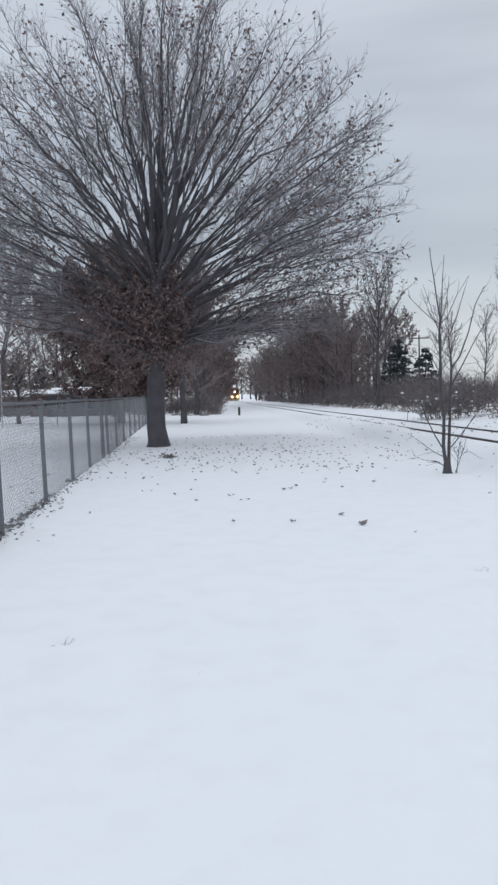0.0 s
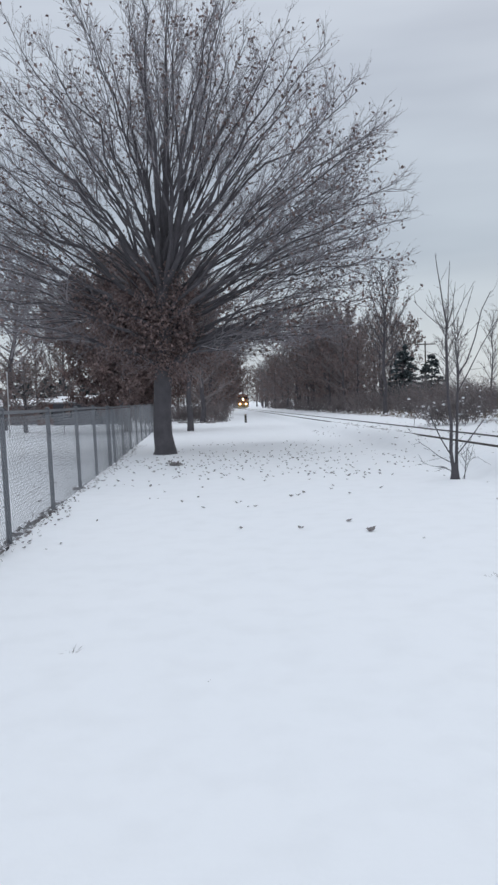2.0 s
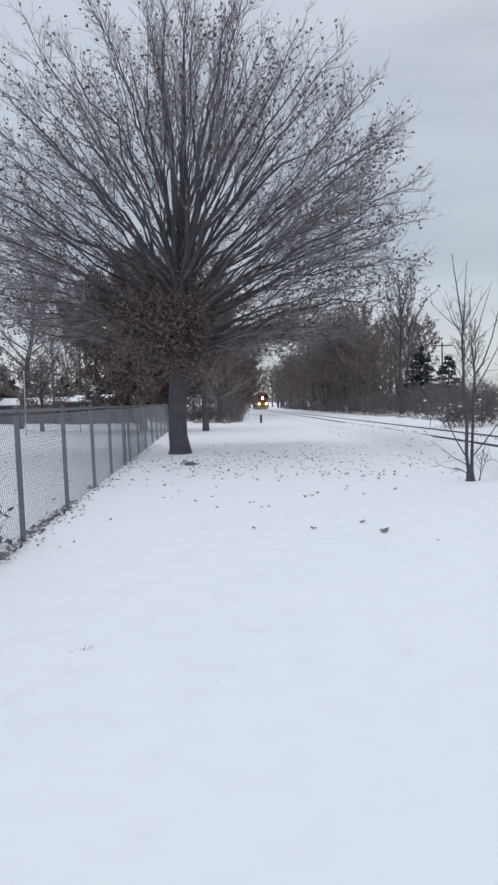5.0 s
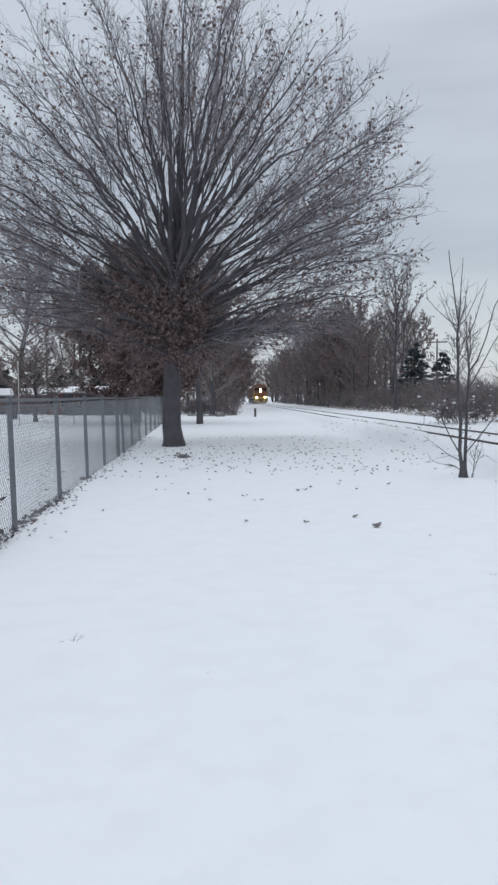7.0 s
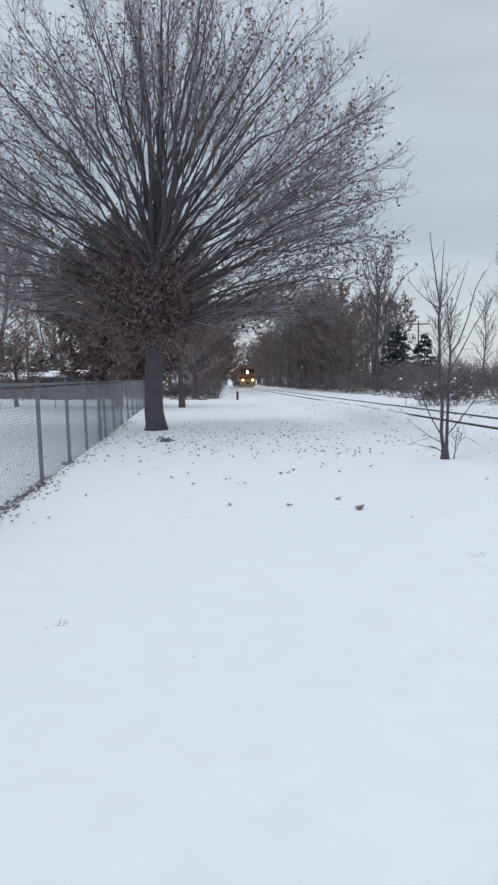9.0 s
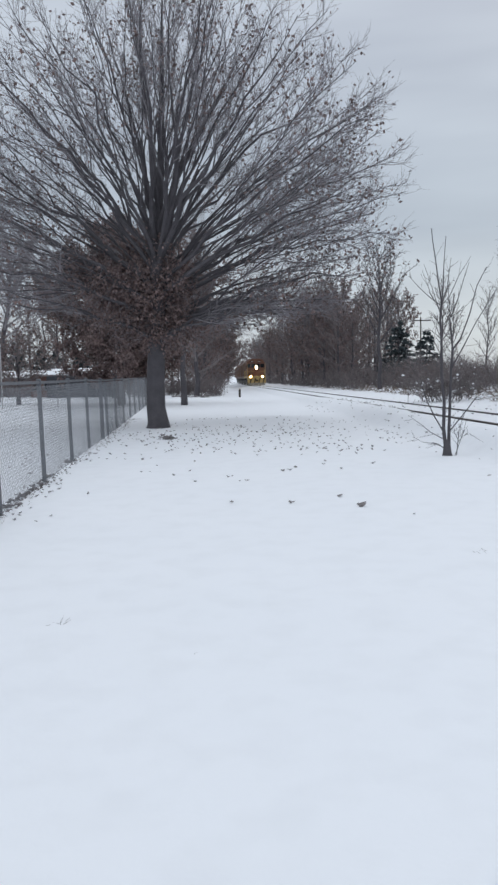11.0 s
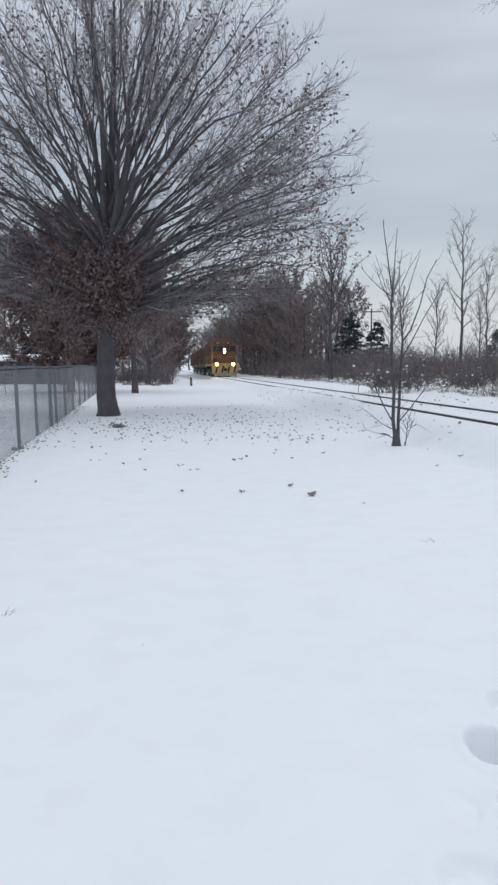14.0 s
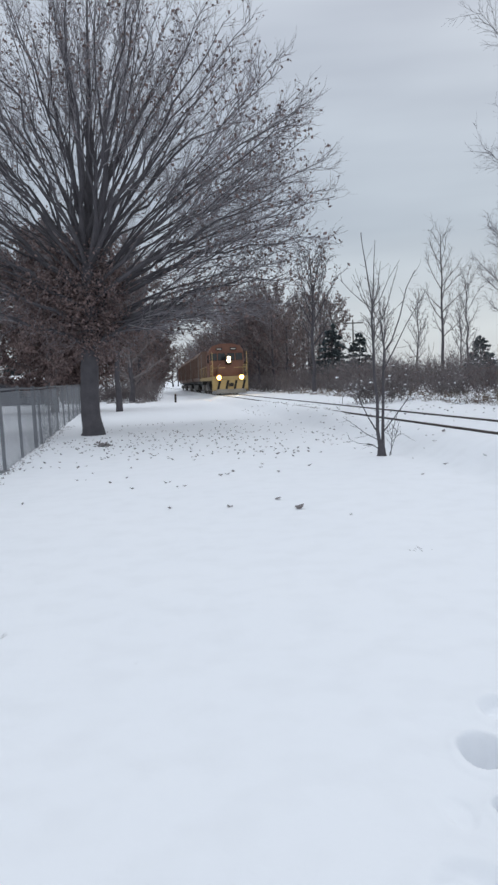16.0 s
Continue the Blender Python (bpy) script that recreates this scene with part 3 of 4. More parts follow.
for x, y, k in ((16.5, 92, 0), (14.6, 84, 1), (23.8, 98, 1), (27, 105, 0), (33, 110, 1), (40, 112, 0), (46, 108, 1)):
    copy_thing(bare[k], pose(x, y, G(x, y), 0, 0, rng.uniform(0, 360)))

for i in range(11):
    y = 96 + i * 13 + rng.uniform(-3, 3)
    for off in (-6.6 - rng.random(), 6.0 + rng.random()):
        x = track_x(y) + off
        copy_thing(bare[rng.randrange(2)], pose(x, y, G(x, y), 0, 0, rng.uniform(0, 360)))
for i in range(8):
    x, y = 8.5 + rng.uniform(-1.5, 4.0), 90 + i * 4.5
    copy_thing(wood[rng.randrange(3)], pose(x, y, G(x, y), 0, 0, rng.uniform(0, 360)))

for y, off, which, size in ((66, 6.8, 2, 0.62), (71, 5.6, 0, 0.62), (74, 8.2, 2, 0.7), (78, 5.4, 2, 0.72), (81, 7.4, 0, 0.75), (84, 9.6, 2, 0.8), (87, 5.2, 1, 0.85), (92, 7.0, 2, 0.85)):
    x = track_x(y) + off
    copy_thing(wood[which], pose(x, y, G(x, y), 0, 0, rng.uniform(0, 360)) @ Matrix.Scale(size, 4))
for y, off, which, size in ((97, -6.6, 0, 0.9), (103, -6.0, 1, 0.95), (110, -7.4, 2, 1.0), (118, -6.0, 0, 1.0), (128, -6.2, 1, 1.1), (140, -5.8, 2, 1.1), (155, -5.8, 0, 1.2)):
    x = track_x(y) + off
    copy_thing(wood[which], pose(x, y, G(x, y), 0, 0, rng.uniform(0, 360)) @ Matrix.Scale(size, 4))
for i in range(12):
    y = 104 + i * 14 + rng.uniform(-3, 3)
    x = -0.0225 * y - 3.3
    copy_thing(wood[rng.randrange(3)] if i % 3 else bare[i % 2], pose(x, y, G(x, y), 0, 0, rng.uniform(0, 360)))

# ---- the bank beyond the track ----
bare_tree("bare_tree", "slender bare tree on the bank beyond the track", (9.1, 55, G(9.1, 55)), 9.3, 3.1, 41, 0.14, 20, BARK, 0.08, 0.2, 0.34, 1.2, 1.5, 1.4)
bare_tree("bare_tree", "tall thin bare tree on the bank beyond the track", (15.0, 45, G(15.0, 45)), 9.0, 1.9, 42, 0.1, 20, GREY_TWIG, 0.0, 0.2, 0.3, 0.9, 1.7, 0.85)
bare_tree("bare_tree", "small thin bare tree on the bank beyond the track", (17.6, 48, G(17.6, 48)), 7.2, 1.6, 43, 0.08, 17, GREY_TWIG, 0.0, 0.2, 0.3, 0.9, 1.7, 0.85)
bare_tree("birch_tree", "large bare tree with fine drooping twigs beyond the track", (14.75, 27, G(14.75, 27)), 15.2, 5.4, 44, 0.22, 46, TWIG, 0.0, 0.2, 0.24, 0.6, 2.2, 0.65)
bare_tree("bare_tree", "bare tree with a dense twiggy crown beyond the track", (17.9, 41, G(17.9, 41)), 9.2, 2.9, 45, 0.13, 34, TWIG, 0.0, 0.2, 0.36, 0.45, 2.4, 0.85)
conifer("spruce_tree", "dark green spruce dusted with snow", (12.2, 64.5, G(12.2, 64.5)), 5.2, 2.1, 51, 0.12, "spruces on the bank")
conifer("spruce_tree", "smaller snow-dusted spruce beside its neighbour", (14.6, 65, G(14.6, 65)), 4.5, 1.9, 52, 0.4, "spruces on the bank")
conifer("cedar_tree", "dense dark cedar on the bank", (24.9, 65, G(24.9, 65)), 4.1, 2.1, 53)

kinds = [
    shrub("shrub", "thicket of thin brown stems on the bank", (400, 410, -3), 2.1, 1.1, 32, 61, BROWN_TWIG, 0.16, None, 0.11, 0.002, "bank thicket"),
    shrub("shrub", "thicket of thin brown stems on the bank", (400, 410, -3), 2.5, 1.2, 30, 62, BROWN_TWIG, 0.06, None, 0.11, 0.002, "bank thicket"),
    shrub("shrub", "tall grey bare thicket on the bank", (400, 410, -3), 3.4, 1.2, 26, 63, GREY_TWIG, 0.0, None, 0.1, 0.0, "bank thicket"),
    shrub("shrub", "low scrub holding clumps of snow", (400, 410, -3), 0.8, 0.9, 24, 64, BROWN_TWIG, 0.3, DEAD_LEAF, 0.09, 0.07, "bank thicket"),
]
placed = []
for i in range(52):
    y = 17 + i * 1.9 + rng.uniform(-0.5, 0.5)
    for off, which in ((5.0 + 0.9 * rng.random() - (0.9 if y > 60 else 0), 3), (6.2 + 0.8 * rng.random(), rng.randrange(2)), (8.0 + rng.random(), rng.choice((0, 1, 2))), (10.6 + 1.5 * rng.random(), 2)):
        if (which != 3 and y < 24) or (off > 10 and y < 42):
            continue
        if which == 2 and y < 42:
            which = 1
        if which == 3 and rng.random() < 0.35:
            continue
        placed.append((which, track_x(y) + off, y))
for i in range(26):
    placed.append((rng.choice((1, 2, 0)), 16 + i * 1.1, 52 + rng.uniform(-6, 10)))
first = set()
for which, x, y in placed:
    m = pose(x, y, G(x, y), 0, 0, rng.uniform(0, 360)) @ Matrix.Scale(rng.uniform(0.65, 1.2) * (0.85 if x > 13 else 1.0), 4)
    if which in first:
        copy_thing(kinds[which], m)
    else:
        first.add(which)
        kinds[which].matrix_basis = m
for i in range(20):
    x, y = -10.5 + i * 0.33, 69 + rng.uniform(0, 8)
    copy_thing(kinds[rng.choice((0, 1))], pose(x, y, G(x, y), 0, 0, rng.uniform(0, 360)) @ Matrix.Scale(rng.uniform(0.7, 1.1), 4))
for i in range(13):
    y = 86 + i * 3.2
    x = -4.4 - 0.012 * (y - 86) + rng.uniform(-1.2, 0.2)
    copy_thing(kinds[rng.choice((0, 1))], pose(x, y, G(x, y), 0, 0, rng.uniform(0, 360)) @ Matrix.Scale(rng.uniform(0.6, 0.85), 4))
# scrub at the foot of the woods
for i in range(34):
    y = 64 + i * 3.6
    for off in ((-6.2 - rng.random() * 1.5), 4.3 + rng.random() * 1.2):
        x = track_x(y) + off
        copy_thing(kinds[rng.choice((0, 1, 3))], pose(x, y, G(x, y), 0, 0, rng.uniform(0, 360)))
for i in range(44):
    x, y = -42 + i * 0.8, 80 + rng.uniform(-2, 6)
    if x < -9:
        copy_thing(kinds[rng.choice((0, 1, 1))], pose(x, y, G(x, y), 0, 0, rng.uniform(0, 360)))


def build_sapling():
    """A young tree of two main stems with long straight shoots."""
    rng = random.Random(8)
    bx, by = 3.685, 14.62
    tree = thing("sapling", "bare young tree with two thin stems in the snow", "tree", (bx, by, G(bx, by)))
    # name, thickness at both ends, then x and height along it
    runs = [
        ("stem", 0.044, 0.019, ((-0.03, -0.05), (-0.045, 0.2), (-0.07, 0.5), (-0.05, 1.0), (-0.09, 1.52), (-0.08, 2.03), (-0.10, 2.54), (-0.07, 2.8))),
        ("stem", 0.042, 0.014, ((0.035, -0.05), (0.035, 0.2), (0.045, 0.5), (0.08, 1.02), (0.09, 1.53), (0.13, 2.04), (0.09, 2.55))),
        ("shoot", 0.022, 0.008, ((-0.07, 2.8), (-0.12, 3.2), (-0.17, 3.58), (-0.215, 3.92), (-0.23, 4.16))),
        ("shoot", 0.018, 0.007, ((-0.07, 2.8), (-0.035, 3.05), (-0.005, 3.55), (0.03, 4.02))),
        ("shoot", 0.014, 0.005, ((-0.08, 2.78), (-0.26, 2.9), (-0.45, 3.1), (-0.64, 3.32))),
        ("shoot", 0.011, 0.004, ((-0.10, 2.72), (-0.28, 2.95), (-0.46, 3.38))),
        ("shoot", 0.010, 0.004, ((-0.09, 2.62), (-0.22, 3.05), (-0.36, 3.52))),
        ("shoot", 0.013, 0.005, ((-0.06, 2.82), (0.06, 3.1), (0.19, 3.67))),
        ("shoot", 0.013, 0.005, ((-0.05, 2.78), (0.08, 2.92), (0.28, 3.3), (0.54, 3.67))),
        ("shoot", 0.012, 0.004, ((0.09, 2.55), (0.07, 2.95), (0.08, 3.42))),
        ("shoot", 0.013, 0.005, ((0.09, 2.55), (0.22, 2.9), (0.33, 3.3), (0.40, 3.52))),
        ("shoot", 0.024, 0.009, ((0.12, 1.95), (0.27, 2.16), (0.42, 2.6), (0.55, 3.1), (0.70, 3.42))),
        ("shoot", 0.020, 0.008, ((0.10, 1.62), (0.35, 2.05), (0.55, 2.45), (0.95, 3.05))),
        ("shoot", 0.010, 0.004, ((-0.08, 2.15), (-0.2, 2.25), (-0.36, 2.36))),
        ("shoot", 0.010, 0.004, ((-0.08, 2.12), (0.05, 2.26), (0.10, 2.36))),
        ("shoot", 0.008, 0.003, ((-0.08, 2.4), (-0.2, 2.56), (-0.36, 2.54))),
        ("shoot", 0.008, 0.003, ((0.09, 2.55), (0.3, 2.68), (0.56, 2.95))),
        ("shoot", 0.019, 0.010, ((-0.07, 0.46), (-0.24, 0.74), (-0.42, 1.12), (-0.47, 1.24))),
        ("shoot", 0.018, 0.008, ((0.04, 0.44), (0.22, 0.68), (0.42, 0.98), (0.5, 1.1))),
        ("shoot", 0.013, 0.004, ((-0.05, 0.30), (-0.3, 0.44), (-0.46, 0.58), (-0.7, 0.76))),
        ("shoot", 0.010, 0.004, ((-0.04, 0.14), (-0.2, 0.22), (-0.42, 0.25), (-0.6, 0.34))),
        ("shoot", 0.009, 0.004, ((-0.03, 0.10), (-0.16, 0.22), (-0.3, 0.26))),
        ("shoot", 0.012, 0.005, ((0.17, -0.05), (0.19, 0.3), (0.2, 0.5), (0.32, 0.86))),
        ("shoot", 0.010, 0.004, ((0.13, -0.05), (0.19, 0.15), (0.28, 0.45), (0.33, 0.7))),
        ("shoot", 0.009, 0.004, ((0.19, 0.3), (0.14, 0.42), (0.12, 0.62))),
        ("shoot", 0.008, 0.003, ((0.2, 0.25), (0.36, 0.36), (0.5, 0.38))),
    ]
    tw = Shape()
    for k, (name, r0, r1, way) in enumerate(runs):
        depth = 0.0 if k < 4 else rng.uniform(-0.28, 0.28)
        n = len(way) - 1
        pts = [Vector((x - 0.014 * z + rng.gauss(0, 0.006), (0.03 if k == 1 else 0) + depth * (i / n) ** 1.2, z)) for i, (x, z) in enumerate(way)]
        part(name, Shape().tube(pts, [(r0 + (r1 - r0) * i / n) * (0.88 if k < 2 else 0.72) for i in range(n + 1)], 8 if k < 2 else 5), BARK, tree, smooth=True)
        for j in range(5 if 12 < k < 18 or k > 21 else (3 if k > 1 else 7)):
            p, d = along(pts, rng.uniform(0.25, 0.97))
            t = grow(p, turned(d, rng.uniform(25, 60), rng), rng.uniform(0.08, 0.32), 3, rng, 0.12, 0.03)
            tw.tube(t, [0.0045, 0.004, 0.003, 0.002], 3)
    part("stem_base", Shape().tube([Vector((0, 0, -0.06)), Vector((0, 0.01, 0.03)), Vector((0, 0.01, 0.14)), Vector((-0.01, 0.01, 0.3))], [0.13, 0.085, 0.07, 0.052], 10), BARK, tree, smooth=True)
    part("twig_mass", tw, BARK, tree, kind="stuff")


build_sapling()
shrub("shrub", "low brown shrub laden with clumps of snow on the bank", (7.95, 32.5, G(7.95, 32.5)), 1.4, 1.9, 60, 72, BROWN_TWIG, 0.4, DEAD_LEAF, 0.09, 0.09, "bank thicket", 0.075)

for x, y, h, sp, sd in ((-27.5, 94, 6.2, 2.8, 54), (-32.5, 96, 7.0, 3.0, 55), (-23.0, 95, 5.2, 2.6, 56), (-29.8, 91, 5.0, 2.6, 57), (-25.3, 97, 5.6, 2.6, 58), (-20.5, 98, 5.4, 2.8, 59), (-18.0, 96, 4.8, 2.4, 60), (-36.0, 93, 6.4, 2.8, 46)):
    conifer("spruce_tree", "dark spruce in the neighbouring yard", (x, y, G(x, y)), h, sp, sd, 0.02, "yard spruces")


def build_bank_grass():
    rng = random.Random(31)
    gr, sn = Shape(), Shape()
    for i in range(9000):
        y = 15 + 75 * rng.random() ** 1.5
        off = 3.7 + abs(rng.gauss(0, 1.3)) + 0.5 * noise.noise(Vector((y * 0.4, 0, 0)))
        x = track_x(y) + off
        if noise.noise(Vector((x * 0.8, y * 0.8, 7))) < -0.12:
            continue
        p = Vector((x, y, G(x, y) - 0.02))
        d = Vector((rng.gauss(0, 0.4), rng.gauss(0, 0.4), 1)).normalized()
        gr.tube(grow(p, d, rng.uniform(0.12, 0.5) * min(1.0, 0.35 + (off - 3.2) * 0.4), 2, rng, 0.25, -0.1), [0.008, 0.006, 0.003], 3)
        if rng.random() < 0.06:
            lump(sn, p + Vector((0, 0, rng.uniform(0.03, 0.22))), rng.uniform(0.04, 0.13), rng, 0.45)
    single("bank_grass", gr, DRY_GRASS, "dry brown grass along the foot of the bank", "grass", kind="stuff")
    single("bank_snow", sn, SNOW, "small heaps of snow among the dry grass", "snow", kind="stuff")


build_bank_grass()


# ---- the chain-link fence ----
def fence_x(y):
    return -2.15 - 0.0805 * y


def build_fence():
    fence = thing("chain_link_fence", "grey galvanised chain-link fence running along the lawn", "fence")
    ys = [-3.0, 0.0, 3.0, 6.0, 8.93, 11.85, 14.79, 17.48, 20.44, 24.6, 27.64, 30.86, 33.9, 37.13, 40.19, 43.14, 46.2]
    h = 1.52
    lean = 0.02
    for i, y in enumerate(ys):
        x = fence_x(y)
        g = G(x, y)
        r = 0.045 if i == 8 else 0.033
        s = Shape().tube([Vector((0, 0, -0.2)), Vector((0, 0, h + g - 0.02)), Vector((0, 0, h + g + 0.03)), Vector((0, 0, h + g + 0.05))], [r, r, r * 1.15, r * 0.5], 10, True)
        ob = part("post", s, GALV, fence, smooth=False)
        ob.matrix_basis = pose(x, y, 0, 0, -math.degrees(lean), 0)
        if i == 8:
            s = Shape().tube([Vector((0, 0, -0.2)), Vector((-0.05, 0.02, h - 0.05))], [0.035, 0.035], 10, True)
            part("post", s, GALV, fence, "slightly leaning gate post").matrix_basis = pose(fence_x(y + 1.07) + 0.03, y + 1.07, 0)
    for a, b in zip(ys, ys[1:]):
        ga, gb = G(fence_x(a), a), G(fence_x(b), b)
        part("top_rail", Shape().rod((fence_x(a) - lean * h, a, h + ga - 0.01), (fence_x(b) - lean * h, b, h + gb - 0.01), 0.021, 8), GALV, fence)
        s = Shape()
        length = math.hypot(b - a, fence_x(b) - fence_x(a))
        pitch = 0.042 if a < 26 else 0.063
        cols, rows = int(length / pitch), int((h - 0.06) / pitch)
        d = Vector((fence_x(b) - fence_x(a), b - a, 0)) / length
        o = Vector((fence_x(a), a, 0)) + Vector((0.04, 0, 0))
        for k in range(cols):
            pts = []
            for r in range(rows + 1):
                q = o + d * (pitch * (k + ((r + k) % 2)))
                g = ga + (gb - ga) * k / cols
                pts.append(Vector((q.x + (0.002 if r % 2 else -0.002) - lean * pitch * r, q.y, g + 0.03 + pitch * r)))
            s.tube(pts, [0.0024 if a < 26 else 0.0022] * len(pts), 3)
        part("mesh_panel", s, WIRE, fence, "woven diamond wire mesh", kind="stuff")


build_fence()

# ---- the railway train ----
LOCO_RED = material("loco_red_paint", (0.24, 0.125, 0.085), 0.45, vary=0.35, scale=1.2, fine=18.0, tint=(0.17, 0.06, 0.045))
LOCO_CREAM = material("loco_buff_paint", (0.50, 0.37, 0.17), 0.5, vary=0.35, scale=1.5, fine=16.0, tint=(0.36, 0.25, 0.1))
LOCO_DARK = material("loco_black_steel", (0.035, 0.033, 0.032), 0.6, metal=0.3, vary=0.3, scale=2.0, fine=20.0)
LOCO_GREY = material("loco_grey_paint", (0.30, 0.29, 0.27), 0.5, vary=0.3, scale=1.5, fine=20.0)
CAR_GREY = material("hopper_grey_paint", (0.22, 0.15, 0.12), 0.65, vary=0.4, scale=0.8, fine=12.0, tint=(0.13, 0.075, 0.055))
WHEEL = material("worn_wheel_steel", (0.20, 0.18, 0.165), 0.5, metal=0.6, vary=0.3, scale=4.0, fine=30.0)
CAB_GLASS = material("dark_cab_glass", (0.02, 0.022, 0.026), 0.08, vary=0.1, scale=2.0, fine=10.0, spec=0.6)
LAMP = material("headlight_glow", (1.0, 0.72, 0.34), 0.3, vary=0.02, emit=HEADLIGHT)
# glow for flat discs added behind the lenses as the lamps' amber bloom
BLOOM = material("lamp_bloom", (1.0, 0.5, 0.12), 0.3, vary=0.02, emit=1.9)
WHITE_BAR = material("white_lettering", (0.7, 0.68, 0.62), 0.6, vary=0.15)

HEADING = math.degrees(math.atan(0.0414))


def cylinder_y(s, c, r, length, sides=16):
    return s.tube([Vector((c[0], c[1] - length / 2, c[2])), Vector((c[0], c[1] + length / 2, c[2]))], [r, r], sides, True)


def wheelset(parent, y, r=0.51):
    """An axle with two flanged wheels; it turns about its own x."""
    s = Shape()
    s.rod((-0.8, 0, 0), (0.8, 0, 0), 0.08, 10)
    for sd in (-1, 1):
        s.tube([Vector((sd * 0.69, 0, 0)), Vector((sd * 0.715, 0, 0)), Vector((sd * 0.72, 0, 0)), Vector((sd * 0.82, 0, 0))], [r + 0.03, r + 0.03, r, r - 0.01], 24, True)
        s.tube([Vector((sd * 0.82, 0, 0)), Vector((sd * 0.86, 0, 0))], [0.16, 0.12], 12, True)
        for k in range(5):
            a = k * 1.2566
            s.rod((sd * 0.825, math.cos(a) * 0.16, math.sin(a) * 0.16), (sd * 0.825, math.cos(a) * (r - 0.09), math.sin(a) * (r - 0.09)), 0.035, 5)
    ob = part("wheelset", s, WHEEL, parent, "steel axle with two wheels")
    ob.matrix_basis = pose(0, y, r)
    return ob


def bogie(parent, y, base, r=0.51):
    s = Shape()
    for sd in (-1, 1):
        s.box((sd * 0.98, y, 0.72), (0.14, base + 0.9, 0.24), bevel=0.03)
        s.box((sd * 0.98, y, 0.45), (0.12, 0.9, 0.3), bevel=0.03)
        for k in (-1, 1):
            s.box((sd * 0.99, y + k * base / 2, 0.52), (0.2, 0.34, 0.36), bevel=0.05)
            s.tube([Vector((sd * 1.02, y + k * 0.28, 0.38)), Vector((sd * 1.02, y + k * 0.28, 0.8))], [0.09, 0.09], 8, True)
    s.box((0, y, 0.75), (1.9, 0.5, 0.3), bevel=0.04)
    part("bogie", s, LOCO_GREY, parent, "cast steel bogie frame")
    for k in (-1, 1):
        wheelset(parent, y + k * base / 2, r)


def build_locomotive():
    loco = thing("locomotive", "weathered red diesel locomotive, buff yellow trim, headlights lit", "locomotive", (0, 0, 0))
    part("underframe", Shape().box((0, 8.6, 1.42), (3.0, 16.6, 0.3), bevel=0.03), LOCO_CREAM, loco, "buff yellow side sill")
    part("fuel_tank", Shape().prism([(-1.15, 1.25), (-1.35, 0.95), (-1.2, 0.42), (1.2, 0.42), (1.35, 0.95), (1.15, 1.25)], 3.4, Matrix.Translation((0, 6.9, 0))), LOCO_DARK, loco)
    # front: pilot with plough, striped
    part("pilot", Shape().box((0, 0.24, 0.87), (2.95, 0.14, 0.82), bevel=0.02), LOCO_CREAM, loco, "buff yellow striped pilot plate")
    pil = loco.children[-1]
    for k in range(4):
        x = -1.05 + k * 0.7
        part("stripe", Shape().prism([(x - 0.1, 0.5), (x + 0.1, 0.5), (x + 0.28, 1.24), (x + 0.08, 1.24)], 0.012, Matrix.Translation((0, 0.158, 0))), LOCO_DARK, pil)
    part("plough", Shape().prism([(-1.35, 0.14), (1.35, 0.14), (1.2, 0.5), (-1.2, 0.5)], 0.12, Matrix.Translation((0, 0.02, 0)) @ pose(0, 0, 0, -8)), LOCO_GREY, loco)
    part("coupler", Shape().box((0, -0.1, 0.86), (0.26, 0.6, 0.28), bevel=0.05).box((0.06, -0.42, 0.86), (0.34, 0.16, 0.3), bevel=0.05), LOCO_DARK, loco)
    for sd in (-1, 1):
        st = Shape()
        for k in range(3):
            st.box((sd * 1.32, 0.55, 0.4 + 0.32 * k), (0.36, 0.55, 0.04), bevel=0.008)
        st.box((sd * 1.49, 0.55, 0.85), (0.03, 0.6, 1.1), bevel=0.008)
        part("step", st, LOCO_CREAM, loco)
        lamp = Shape()
        cylinder_y(lamp, (sd * 0.95, 0.13, 1.47), 0.25, 0.2, 16)
        part("ditch_light", lamp, LOCO_DARK, loco)
        lens = Shape()
        cylinder_y(lens, (sd * 0.95, 0.002, 1.47), 0.12, 0.02, 16)
        dl = loco.children[-1]
        part("lens", lens, LAMP, dl, "lit amber-white lens")
        part("reflector", Shape().tube([Vector((sd * 0.95, 0.012, 1.47)), Vector((sd * 0.95, 0.03, 1.47))], [0.23, 0.23], 20, True), BLOOM, dl, "glowing amber disc added as the bloom round the lamp")
    # short hood, cab and long hood
    hood = Shape()
    hood.prism([(-0.85, 1.57), (0.85, 1.57), (0.85, 2.45), (0.62, 2.68), (-0.62, 2.68), (-0.85, 2.45)], 1.9, Matrix.Translation((0, 1.1, 0)))
    part("short_hood", hood, LOCO_RED, loco, "low weathered red nose")
    cab = Shape()
    cab.prism([(-1.52, 1.57), (1.52, 1.57), (1.52, 3.75), (1.2, 4.22), (0.5, 4.42), (-0.5, 4.42), (-1.2, 4.22), (-1.52, 3.75)], 2.4, Matrix.Translation((0, 3.0, 0)))
    part("cab", cab, LOCO_RED, loco, "weathered red cab")
    cabob = loco.children[-1]
    part("roof_band", Shape().prism([(-1.54, 3.76), (1.54, 3.76), (1.22, 4.25), (0.5, 4.45), (-0.5, 4.45), (-1.22, 4.25)], 0.05, Matrix.Translation((0, 2.96, 0))), LOCO_RED, cabob)
